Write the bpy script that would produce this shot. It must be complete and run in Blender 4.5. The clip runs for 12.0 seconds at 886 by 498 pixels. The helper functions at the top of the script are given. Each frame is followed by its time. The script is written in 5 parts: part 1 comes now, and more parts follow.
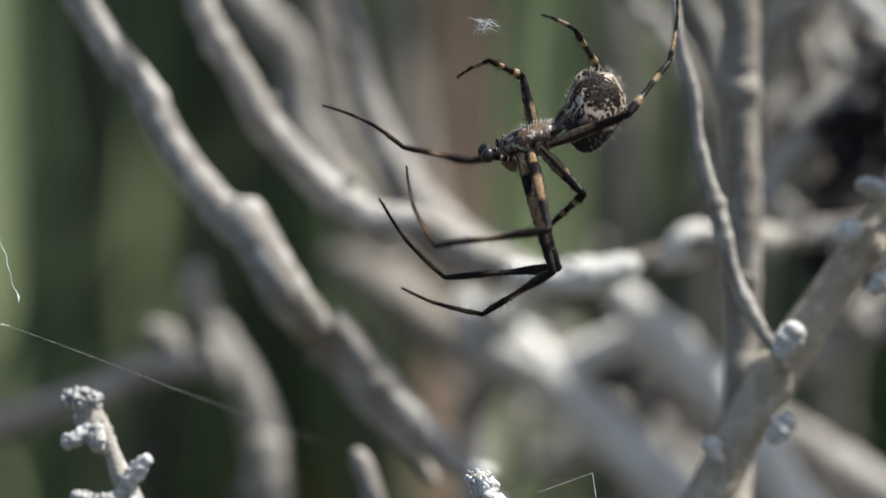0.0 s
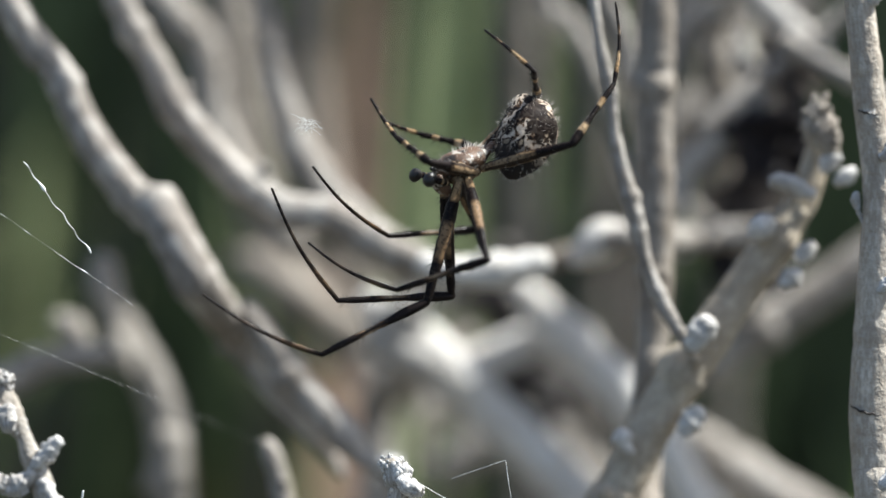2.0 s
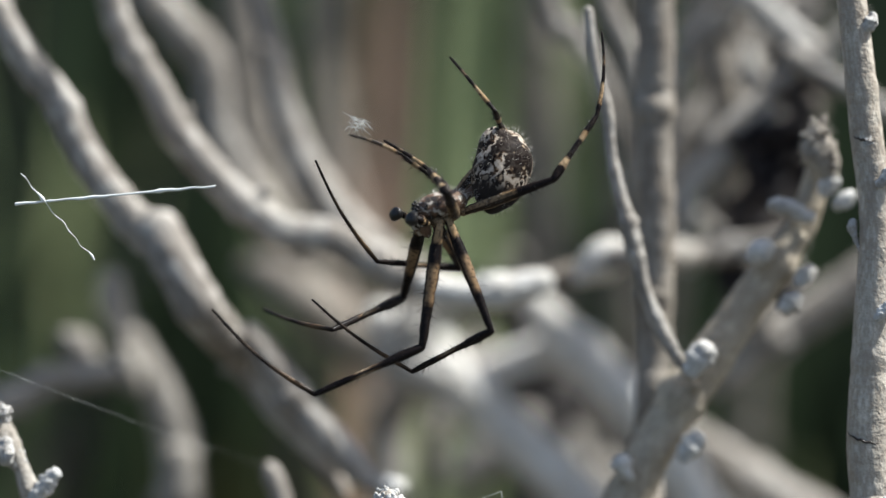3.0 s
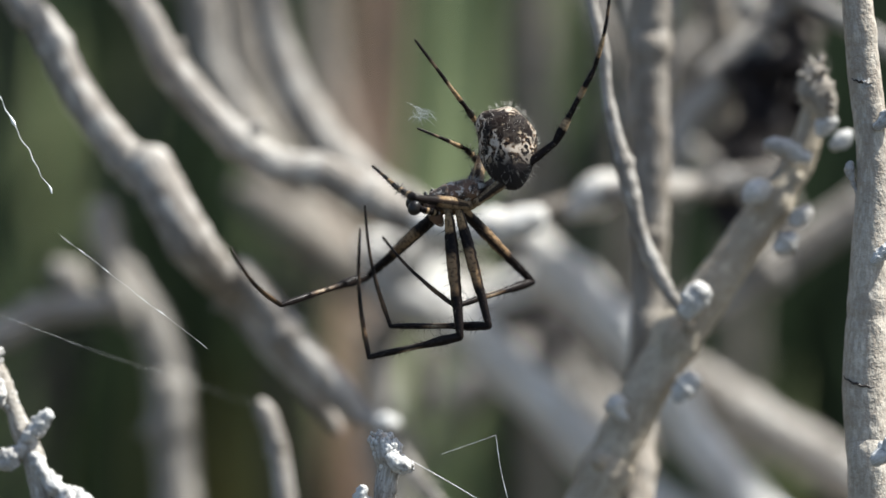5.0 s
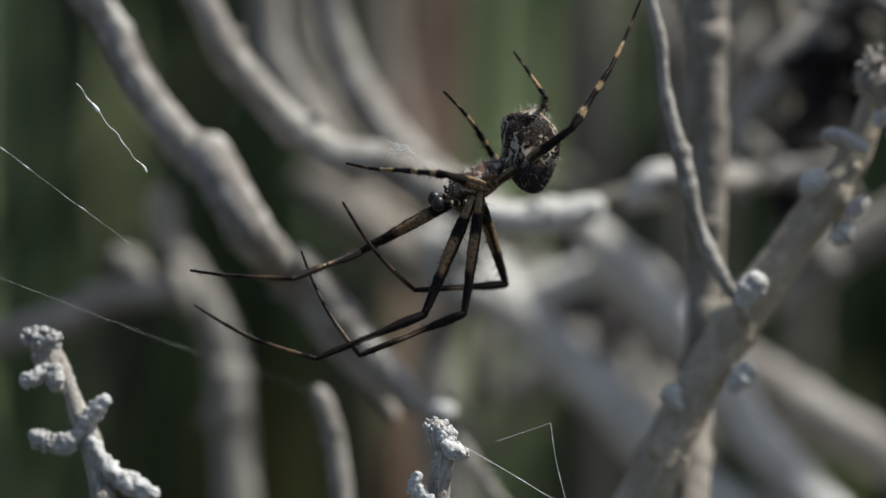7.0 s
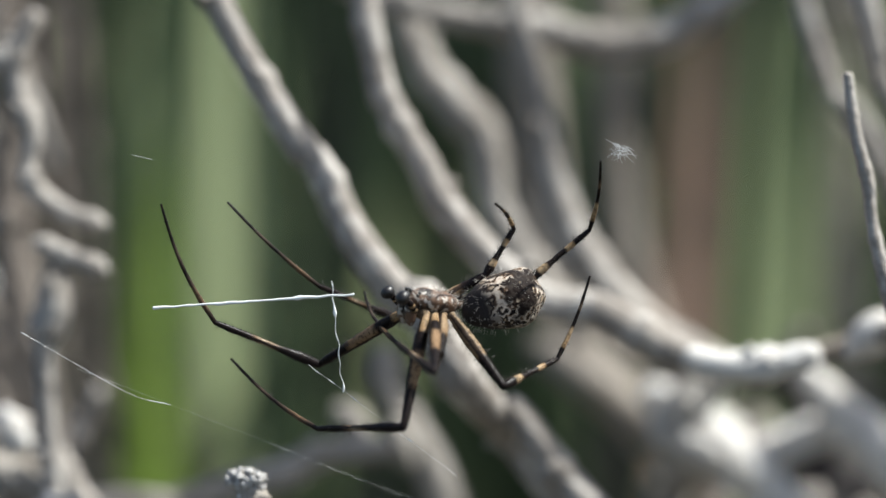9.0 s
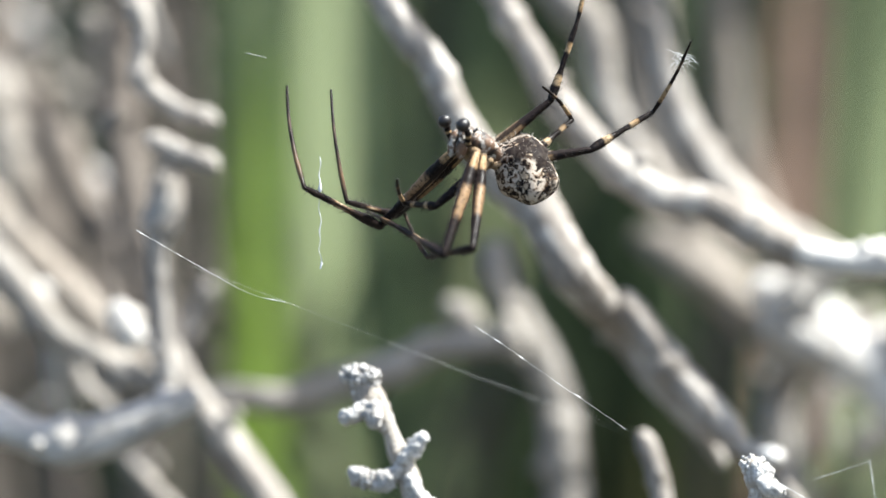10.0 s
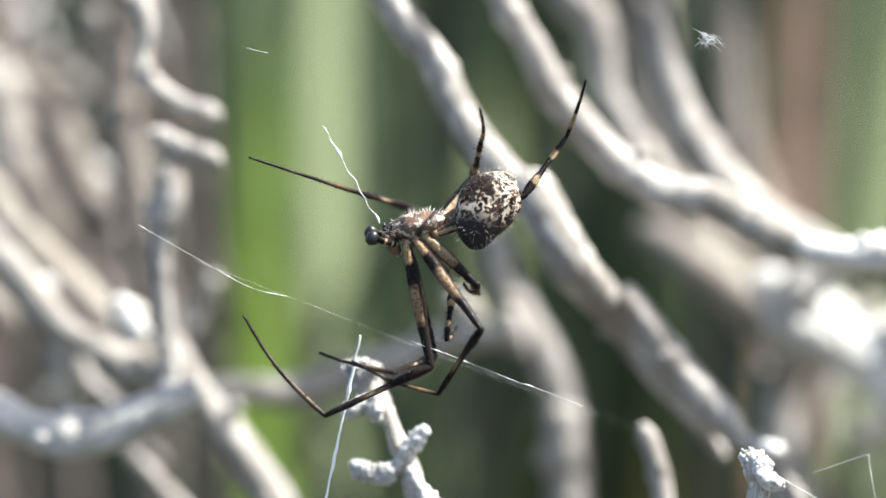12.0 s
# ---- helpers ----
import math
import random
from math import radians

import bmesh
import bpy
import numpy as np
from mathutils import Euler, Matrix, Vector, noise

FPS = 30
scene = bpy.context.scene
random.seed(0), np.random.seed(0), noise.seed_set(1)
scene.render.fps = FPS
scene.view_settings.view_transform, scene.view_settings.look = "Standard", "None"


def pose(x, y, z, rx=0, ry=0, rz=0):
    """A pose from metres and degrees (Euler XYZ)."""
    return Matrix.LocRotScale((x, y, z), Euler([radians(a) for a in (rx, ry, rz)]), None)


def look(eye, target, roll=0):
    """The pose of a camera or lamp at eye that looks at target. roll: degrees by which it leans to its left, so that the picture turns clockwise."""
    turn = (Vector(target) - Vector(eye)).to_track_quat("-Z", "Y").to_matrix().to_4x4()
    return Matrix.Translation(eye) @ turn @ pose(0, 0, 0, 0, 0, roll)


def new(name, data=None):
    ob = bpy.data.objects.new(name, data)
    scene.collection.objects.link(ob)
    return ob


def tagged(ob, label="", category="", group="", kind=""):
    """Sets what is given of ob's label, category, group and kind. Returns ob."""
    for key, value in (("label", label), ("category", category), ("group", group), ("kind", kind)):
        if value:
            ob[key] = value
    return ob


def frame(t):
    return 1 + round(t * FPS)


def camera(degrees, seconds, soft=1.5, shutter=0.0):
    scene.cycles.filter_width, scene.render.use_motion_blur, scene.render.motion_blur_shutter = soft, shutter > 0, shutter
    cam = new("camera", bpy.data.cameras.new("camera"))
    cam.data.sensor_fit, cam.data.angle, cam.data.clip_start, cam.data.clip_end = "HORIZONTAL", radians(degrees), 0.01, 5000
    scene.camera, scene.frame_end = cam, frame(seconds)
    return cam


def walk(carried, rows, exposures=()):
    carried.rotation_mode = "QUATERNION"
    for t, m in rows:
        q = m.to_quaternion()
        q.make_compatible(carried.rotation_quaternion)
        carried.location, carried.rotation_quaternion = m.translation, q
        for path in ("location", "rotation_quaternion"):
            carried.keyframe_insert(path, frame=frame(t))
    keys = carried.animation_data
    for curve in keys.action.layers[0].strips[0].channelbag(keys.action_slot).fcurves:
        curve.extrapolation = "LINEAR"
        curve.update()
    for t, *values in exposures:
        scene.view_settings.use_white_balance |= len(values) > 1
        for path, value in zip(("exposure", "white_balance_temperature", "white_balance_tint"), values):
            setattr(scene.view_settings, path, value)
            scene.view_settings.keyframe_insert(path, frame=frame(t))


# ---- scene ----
cam = camera(18, 12.0, soft=1.5)
# close-up lens: focus on the web, small real aperture
cam.data.dof.use_dof = True
cam.data.dof.focus_distance = 0.150
cam.data.dof.aperture_fstop = 18.0
cam.data.dof.aperture_blades = 0
PATH = [
    (0, look((-0.00206, -0.15088, 0.27935), (-0.00206, -0.00599, 0.24052), -0.66)),
    (0.5, look((-0.00197, -0.15093, 0.27934), (-0.00341, -0.00494, 0.24489), -0.58)),
    (1, look((-0.00439, -0.15193, 0.27633), (-0.00119, -0.00576, 0.24279), 0.46)),
    (1.5, look((-0.00438, -0.15161, 0.27749), (0.00096, -0.00590, 0.24228), 0.64)),
    (2, look((-0.00399, -0.15169, 0.27694), (0.00236, -0.00649, 0.23984), 1.01)),
    (2.5, look((-0.00110, -0.15060, 0.28093), (0.00482, -0.00619, 0.24081), 0.40)),
    (2.7, look((-0.00103, -0.15056, 0.28069), (0.00266, -0.00592, 0.24112), 0.34)),
    (4.3, look((-0.00179, -0.14941, 0.28075), (0.00346, -0.00464, 0.24183), 0.49)),
    (4.5, look((-0.00134, -0.14919, 0.28158), (0.00395, -0.00477, 0.24138), 0.58)),
    (5, look((-0.00151, -0.14886, 0.28282), (0.00300, -0.00573, 0.23821), 0.53)),
    (5.5, look((-0.00212, -0.14901, 0.28281), (0.00185, -0.00614, 0.23727), 0.80)),
    (6, look((-0.00129, -0.14921, 0.28197), (0.00318, -0.00687, 0.23485), 0.66)),
    (6.5, look((-0.00081, -0.14933, 0.28259), (0.00408, -0.00716, 0.23503), 0.67)),
    (7, look((-0.00105, -0.14936, 0.28250), (-0.00001, -0.00622, 0.23766), 0.44)),
    (7.2, look((-0.00054, -0.14962, 0.28133), (-0.00186, -0.00611, 0.23768), -0.21)),
    (8.8, look((0.00387, -0.14984, 0.27839), (-0.00823, -0.00429, 0.24420), -1.69)),
    (9, look((0.00384, -0.14960, 0.27874), (-0.01075, -0.00423, 0.24475), -1.35)),
    (9.5, look((0.00312, -0.14929, 0.27950), (-0.01320, -0.00478, 0.24275), -1.50)),
    (10, look((0.00296, -0.14933, 0.27940), (-0.01684, -0.00609, 0.23953), -2.05)),
    (10.5, look((0.00339, -0.14953, 0.27902), (-0.01954, -0.00654, 0.23994), -2.44)),
    (11, look((0.00342, -0.14956, 0.27917), (-0.02216, -0.00646, 0.24218), -2.48)),
    (11.5, look((0.00285, -0.14975, 0.27932), (-0.02333, -0.00672, 0.24248), -2.80)),
    (12, look((0.00330, -0.14993, 0.27969), (-0.01678, -0.00684, 0.23942), -2.12)),
]
walk(cam, PATH, exposures=[(0.0, 0.82, 6250, 5), (0.5, 0.82, 6250, 5), (1.5, 1.07, 6250, 5), (2.0, 1.09, 6250, 5), (2.5, 0.80, 6250, 5), (4.5, 1.11, 6250, 5), (5.5, 0.79, 6250, 5), (6.5, 0.39, 6250, 5), (7.2, 0.22, 6250, 5), (8.8, 0.84, 6250, 5), (9.0, 0.94, 6250, 5), (9.5, 1.26, 6250, 5), (10.0, 1.70, 6250, 5), (12.0, 1.80, 6250, 5)])

# ---- light ----
SUN_DIR = Vector((0.62, 0.24, 0.95)).normalized()
world = bpy.data.worlds.new("sky")
scene.world = world
world.use_nodes = True
sky = world.node_tree.nodes.new("ShaderNodeTexSky")
sky.sky_type = "NISHITA"
sky.sun_disc = False
sky.dust_density = 2.5
sky.ozone_density = 0.4
sky.sun_elevation = math.asin(SUN_DIR.z)
sky.sun_rotation = math.atan2(SUN_DIR.x, SUN_DIR.y)
world.node_tree.links.new(sky.outputs[0], world.node_tree.nodes["Background"].inputs[0])
world.node_tree.nodes["Background"].inputs[1].default_value = 0.085
sun = new("sun", bpy.data.lights.new("sun", "SUN"))
sun.data.energy = 4.7
sun.data.angle = radians(0.53)
sun.data.color = (1.0, 0.97, 0.92)
sun.matrix_world = look(SUN_DIR * 3, (0, 0, 0))


# ---- materials ----
class Nodes:
    """A short hand for building a node material."""

    def __init__(self, name, rough=0.7, spec=0.3):
        self.mat = bpy.data.materials.new(name)
        self.mat.use_nodes = True
        self.t = self.mat.node_tree
        self.bsdf = self.t.nodes["Principled BSDF"]
        self.bsdf.inputs["Roughness"].default_value = rough
        self.bsdf.inputs["Specular IOR Level"].default_value = spec

    def add(self, kind, **inputs):
        n = self.t.nodes.new(kind)
        for key, value in inputs.items():
            self.put(n, key.replace("_", " "), value)
        return n

    def put(self, n, key, value):
        if isinstance(value, bpy.types.NodeSocket):
            self.t.links.new(value, n.inputs[key])
        else:
            n.inputs[key].default_value = value

    def coords(self, which="Object", scale=(1, 1, 1)):
        c = self.add("ShaderNodeTexCoord")
        m = self.add("ShaderNodeMapping", Vector=c.outputs[which])
        m.inputs["Scale"].default_value = scale
        return m.outputs[0]

    def noise(self, vec, scale, detail=4, rough=0.6):
        return self.add("ShaderNodeTexNoise", Vector=vec, Scale=scale, Detail=detail, Roughness=rough).outputs["Fac"]

    def ramp(self, fac, stops, smooth="LINEAR"):
        r = self.add("ShaderNodeValToRGB", Fac=fac)
        r.color_ramp.interpolation = smooth
        while len(r.color_ramp.elements) < len(stops):
            r.color_ramp.elements.new(0.5)
        for el, (p, c) in zip(r.color_ramp.elements, stops):
            el.position = p
            el.color = (*c, 1) if len(c) == 3 else c
        return r.outputs["Color"]

    def mix(self, fac, a, b, how="MIX"):
        n = self.add("ShaderNodeMix")
        n.data_type = "RGBA"
        n.blend_type = how
        for i, v in ((0, fac), (6, a), (7, b)):
            if isinstance(v, bpy.types.NodeSocket):
                self.t.links.new(v, n.inputs[i])
            else:
                n.inputs[i].default_value = v if i == 0 else (*v, 1)
        return n.outputs[2]

    def bump(self, height, strength, distance):
        b = self.add("ShaderNodeBump", Height=height, Strength=strength, Distance=distance)
        self.t.links.new(b.outputs[0], self.bsdf.inputs["Normal"])

    def color(self, c):
        self.put(self.bsdf, "Base Color", c)
        return self


def bark(name, pale, mid, dark, speck=0.5):
    """Weathered grey stem: streaks along the stem, blotches and dark specks."""
    n = Nodes(name, 0.75, 0.25)
    streak = n.noise(n.coords("UV", (5.0, 0.5, 1.0)), 3.0, 5)
    blotch = n.noise(n.coords("Object"), 420.0, 4)
    fine = n.noise(n.coords("Object"), 3200.0, 3)
    base = n.mix(n.ramp(blotch, [(0.35, (0, 0, 0)), (0.68, (1, 1, 1))]), mid, pale)
    # Broad pale and dark patches: dappled sun put into the bark tone
    wide = n.noise(n.coords("Object"), 190.0, 4, 0.65)
    base = n.mix(n.ramp(wide, [(0.40, (0.75, 0.75, 0.75)), (0.58, (0, 0, 0))]), base, tuple((a + b) / 2 for a, b in zip(mid, dark)))
    # Pale peeled strips, with patchy sun highlights put into the same colour
    peel_lit = n.noise(n.coords("UV", (1.6, 0.16, 1.0)), 2.0, 3)
    base = n.mix(n.ramp(peel_lit, [(0.52, (0, 0, 0)), (0.60, (0.85, 0.85, 0.85))]), base, tuple(min(0.8, v * 1.14) for v in pale))
    base = n.mix(n.ramp(streak, [(0.42, (0.5, 0.5, 0.5)), (0.6, (0, 0, 0))]), base, dark)
    spots = n.ramp(fine, [(0.30, (speck, speck, speck)), (0.42, (0, 0, 0))])
    base = n.mix(spots, base, dark)
    n.color(base)
    lumps = n.noise(n.coords("Object"), 850.0, 4, 0.7)
    fold = n.add("ShaderNodeBump", Height=lumps, Strength=0.6, Distance=0.0005)
    grain_bump = n.add("ShaderNodeBump", Height=n.mix(0.5, streak, fine), Strength=0.5, Distance=0.00012, Normal=fold.outputs[0])
    n.t.links.new(grain_bump.outputs[0], n.bsdf.inputs["Normal"])
    return n.mat


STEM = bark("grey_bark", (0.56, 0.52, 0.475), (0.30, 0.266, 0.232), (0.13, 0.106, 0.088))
STEM_NEAR = bark("pale_bark", (0.58, 0.54, 0.49), (0.40, 0.36, 0.31), (0.14, 0.11, 0.085), 0.8)
POLE = bark("smooth_bark", (0.54, 0.49, 0.42), (0.44, 0.39, 0.325), (0.26, 0.205, 0.16), 0.5)
NEAR = (STEM_NEAR, POLE)
BUD = bark("dry_bud", (0.84, 0.82, 0.79), (0.66, 0.635, 0.60), (0.24, 0.20, 0.17))
CRUST = bark("crusty_bud", (0.82, 0.81, 0.79), (0.66, 0.64, 0.61), (0.16, 0.13, 0.11), 0.7)
# Whiter bark copy with the sunlight on some stems put into it
SUNLIT_BARK = bark("sunlit_bark", (0.84, 0.805, 0.755), (0.72, 0.68, 0.63), (0.42, 0.375, 0.33), 0.3)
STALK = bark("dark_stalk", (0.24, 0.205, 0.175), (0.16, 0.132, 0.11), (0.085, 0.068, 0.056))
PALE_GREY = bark("pale_grey_bark", (0.64, 0.60, 0.56), (0.47, 0.44, 0.405), (0.26, 0.23, 0.20))
STOUT_BARK = bark("stout_grey_bark", (0.42, 0.385, 0.345), (0.31, 0.28, 0.245), (0.18, 0.155, 0.13))
TAN_BARK = bark("tan_bark", (0.52, 0.45, 0.355), (0.42, 0.355, 0.275), (0.26, 0.21, 0.155))
DRY_HEAD = bark("dry_flower_head", (0.58, 0.53, 0.46), (0.36, 0.31, 0.26), (0.09, 0.07, 0.055), 0.9)
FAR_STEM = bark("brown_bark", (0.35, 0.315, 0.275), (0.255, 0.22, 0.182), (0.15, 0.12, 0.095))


def leaf_material(name, light, deep):
    n = Nodes(name, 0.5, 0.35)
    v = n.noise(n.coords("Object"), 60.0, 3)
    patch = n.ramp(n.noise(n.coords("Object", (1, 1, 0.5)), 26.0, 3), [(0.38, (0.0, 0.0, 0.0)), (0.62, (1.0, 1.0, 1.0))])
    info = n.add("ShaderNodeNewGeometry")
    c = n.mix(v, deep, light)
    c = n.mix(patch, tuple(x * 0.85 for x in deep), c)
    c = n.mix(n.ramp(info.outputs["Random Per Island"], [(0.0, (0.0, 0.0, 0.0)), (1.0, (0.6, 0.6, 0.6))]), c, deep)
    n.color(c)
    n.bsdf.inputs["Transmission Weight"].default_value = 0.0
    trans = n.add("ShaderNodeBsdfTranslucent", Color=c)
    mix = n.add("ShaderNodeMixShader")
    mix.inputs[0].default_value = 0.5
    n.t.links.new(n.bsdf.outputs[0], mix.inputs[1])
    n.t.links.new(trans.outputs[0], mix.inputs[2])
    n.t.links.new(mix.outputs[0], n.t.nodes["Material Output"].inputs["Surface"])
    return n.mat


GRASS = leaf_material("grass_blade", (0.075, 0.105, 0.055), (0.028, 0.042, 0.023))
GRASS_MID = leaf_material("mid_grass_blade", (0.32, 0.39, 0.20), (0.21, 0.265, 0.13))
# Sunlight on the blades is put into this pale tone
GRASS_SUNLIT = leaf_material("sunlit_grass_blade", (0.66, 0.72, 0.42), (0.52, 0.58, 0.31))
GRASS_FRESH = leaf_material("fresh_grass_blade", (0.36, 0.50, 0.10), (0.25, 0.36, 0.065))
# The low blades carry their shade in this dull olive tone
OLIVE_SHADED = leaf_material("shaded_olive_blade", (0.15, 0.15, 0.05), (0.10, 0.095, 0.035))
RUST = leaf_material("rusty_leaf", (0.68, 0.50, 0.40), (0.58, 0.38, 0.28))

# Near-black tone: the shade of gaps between stems put into leaf colour
GAP_DARK = leaf_material("gap_dark_leaf", (0.10, 0.082, 0.083), (0.045, 0.038, 0.041))

soil = Nodes("soil", 0.95, 0.1)
soil.color(soil.mix(soil.noise(soil.coords("Object"), 24.0, 8), (0.03, 0.03, 0.02), (0.09, 0.08, 0.06)))
soil.bump(soil.noise(soil.coords("Object"), 90.0, 6), 0.8, 0.01)
SOIL = soil.mat

silk = Nodes("spider_silk", 0.25, 0.8)
silk.color((0.85, 0.86, 0.84, 1))
SILK = silk.mat


def leg_material(name, stops, stripe=0.0):
    """Tan cuticle with dark rings along the limb, and a fine grain."""
    n = Nodes(name, 0.42, 0.14)
    uv = n.add("ShaderNodeTexCoord")
    sep = n.add("ShaderNodeSeparateXYZ", Vector=uv.outputs["UV"])
    wob = n.noise(n.coords("Object"), 2500.0, 3)
    m = n.add("ShaderNodeMath")
    m.operation = "MULTIPLY_ADD"
    n.t.links.new(wob, m.inputs[0])
    m.inputs[1].default_value = 0.085
    n.t.links.new(sep.outputs["Y"], m.inputs[2])
    off = n.add("ShaderNodeMath")
    off.operation = "SUBTRACT"
    n.t.links.new(m.outputs[0], off.inputs[0])
    off.inputs[1].default_value = 0.06
    c = n.ramp(off.outputs[0], stops)
    c = n.mix(n.ramp(n.noise(n.coords("Object"), 6000.0, 3), [(0.38, (0.7, 0.7, 0.7)), (0.5, (0, 0, 0))]), c, (0.03, 0.02, 0.015))
    if stripe:
        c = n.mix(n.ramp(sep.outputs["X"], [(0.26, (0, 0, 0)), (0.32, (stripe, stripe, stripe)), (0.5, (stripe, stripe, stripe)), (0.56, (0, 0, 0)), (0.82, (0, 0, 0)), (0.88, (stripe, stripe, stripe))]), c, (0.018, 0.013, 0.012))
    n.color(c)
    n.bsdf.inputs["IOR"].default_value = 1.3
    n.bsdf.inputs["Coat Weight"].default_value = 0.05
    n.bsdf.inputs["Coat Roughness"].default_value = 0.22
    n.bump(n.noise(n.coords("Object"), 5000.0, 3), 0.5, 0.00006)
    return n.mat


TAN, OCHRE, BLACK = (0.34, 0.24, 0.14), (0.29, 0.185, 0.095), (0.008, 0.006, 0.006)
FEMUR = leg_material("femur_cuticle", [(0.0, (0.25, 0.175, 0.105)), (0.40, (0.25, 0.175, 0.105)), (0.55, (0.22, 0.14, 0.075)), (0.60, BLACK), (1.0, BLACK)], 0.9)
TIBIA = leg_material("tibia_cuticle", [(0.0, BLACK), (0.18, BLACK), (0.22, TAN), (0.30, TAN), (0.34, BLACK), (0.58, BLACK), (0.62, TAN), (0.71, OCHRE), (0.75, BLACK), (1.0, BLACK)])
METATARSUS = leg_material("metatarsus_cuticle", [(0.0, BLACK), (0.12, BLACK), (0.17, OCHRE), (0.36, TAN), (0.41, BLACK), (0.58, BLACK), (0.62, (0.16, 0.11, 0.07)), (0.72, BLACK), (1.0, BLACK)])
DARK_TAN = (0.12, 0.074, 0.042)
FRONT_FEMUR = leg_material("front_femur_cuticle", [(0.0, TAN), (0.14, OCHRE), (0.18, BLACK), (0.32, BLACK), (0.38, (0.25, 0.16, 0.09)), (0.60, (0.20, 0.125, 0.068)), (0.66, BLACK), (1.0, BLACK)], 0.95)
FRONT_TIBIA = leg_material("front_tibia_cuticle", [(0.0, BLACK), (0.36, BLACK), (0.42, DARK_TAN), (0.54, (0.36, 0.27, 0.18)), (0.60, DARK_TAN), (0.66, BLACK), (1.0, BLACK)], 0.95)
FRONT_FOOT = leg_material("front_metatarsus_cuticle", [(0.0, BLACK), (0.08, (0.04, 0.028, 0.02)), (0.2, DARK_TAN), (0.35, (0.05, 0.035, 0.025)), (0.45, BLACK), (0.6, (0.06, 0.042, 0.03)), (0.7, BLACK), (1.0, BLACK)])

cara = Nodes("carapace_cuticle", 0.55, 0.4)
cvec = cara.coords("Object")
cc = cara.mix(cara.ramp(cara.noise(cvec, 1500.0, 4), [(0.45, (0, 0, 0)), (0.6, (1, 1, 1))]), (0.13, 0.072, 0.042), (0.018, 0.013, 0.011))
cc = cara.mix(cara.ramp(cara.noise(cvec, 2600.0, 2), [(0.54, (0, 0, 0)), (0.60, (0.9, 0.9, 0.9))]), cc, (0.44, 0.40, 0.35))
cara.color(cc)
cara.bump(cara.noise(cvec, 5000.0, 3), 0.5, 0.00005)
CARAPACE = cara.mat

abdo = Nodes("abdomen_skin", 0.5, 0.1)
abdo.bsdf.inputs["IOR"].default_value = 1.28
avec = abdo.coords("Object")
warp = abdo.add("ShaderNodeTexNoise", Vector=avec, Scale=1300.0, Detail=4.0)
moved = abdo.add("ShaderNodeVectorMath")
moved.operation = "MULTIPLY_ADD"
abdo.t.links.new(warp.outputs["Color"], moved.inputs[0])
moved.inputs[1].default_value = (0.0012, 0.0012, 0.0012)
abdo.t.links.new(avec, moved.inputs[2])
PALE, BROWN, INK = (0.46, 0.39, 0.32), (0.14, 0.085, 0.05), (0.009, 0.007, 0.007)
SAND = (0.36, 0.28, 0.20)
grain = abdo.noise(moved.outputs[0], 1250.0, 2, 0.5)
ac = abdo.ramp(grain, [(0.34, SAND), (0.37, INK), (0.42, INK), (0.45, BROWN), (0.475, PALE), (0.545, PALE), (0.57, INK), (0.62, INK), (0.65, SAND)])
ac = abdo.mix(abdo.ramp(abdo.noise(avec, 5200.0, 3), [(0.36, (0.6, 0.6, 0.6)), (0.46, (0, 0, 0))]), ac, (0.10, 0.065, 0.045))
blot = abdo.noise(moved.outputs[0], 620.0, 2)
ac = abdo.mix(abdo.ramp(blot, [(0.50, (0, 0, 0)), (0.55, (0.95, 0.95, 0.95))]), ac, (0.014, 0.010, 0.009))
# the front end, towards the waist, is black
place = abdo.add("ShaderNodeSeparateXYZ", Vector=moved.outputs[0])
front = abdo.add("ShaderNodeMath")
front.operation = "MULTIPLY_ADD"
abdo.t.links.new(place.outputs["Z"], front.inputs[0])
front.inputs[1].default_value = 200.0
front.inputs[2].default_value = 0.5
ac = abdo.mix(abdo.ramp(front.outputs[0], [(0.28, (1, 1, 1)), (0.44, (0, 0, 0))]), ac, (0.028, 0.024, 0.023))
abdo.color(ac)
abdo.bump(abdo.noise(avec, 4500.0, 4), 0.6, 0.00008)
ABDOMEN = abdo.mat

dark = Nodes("black_gloss", 0.42, 0.5)
dark.color((0.012, 0.010, 0.010, 1))
GLOSS = dark.mat
hair = Nodes("pale_hair", 0.5, 0.3)
hair.color((0.52, 0.48, 0.43, 1))
HAIR = hair.mat
spine = Nodes("dark_spine", 0.4, 0.4)
spine.color((0.025, 0.018, 0.014, 1))
SPINE = spine.mat


# ---- mesh tools ----
def mesh_object(name, verts, faces, material, parent=None, uvs=None, label=""):
    me = bpy.data.meshes.new(name)
    me.from_pydata(verts, [], faces)
    if uvs is not None:
        layer = me.uv_layers.new(name="UVMap")
        idx = np.empty(len(me.loops), dtype=np.int32)
        me.loops.foreach_get("vertex_index", idx)
        layer.data.foreach_set("uv", np.asarray(uvs, dtype=np.float32)[idx].ravel())
    me.polygons.foreach_set("use_smooth", [True] * len(me.polygons))
    me.materials.append(material)
    me.update()
    ob = new(name, me)
    ob.parent = parent
    if label:
        ob["label"] = label
    return ob


def spline(pts, step):
    """Even steps along a Catmull-Rom curve through rows of x, y, z, radius."""
    p = [Vector(q) for q in pts]
    p = [p[0] * 2 - p[1]] + p + [p[-1] * 2 - p[-2]]
    out = []
    for i in range(1, len(p) - 2):
        a, b, c, d = p[i - 1], p[i], p[i + 1], p[i + 2]
        n = max(2, int((c.xyz - b.xyz).length / step))
        for k in range(n):
            t = k / n
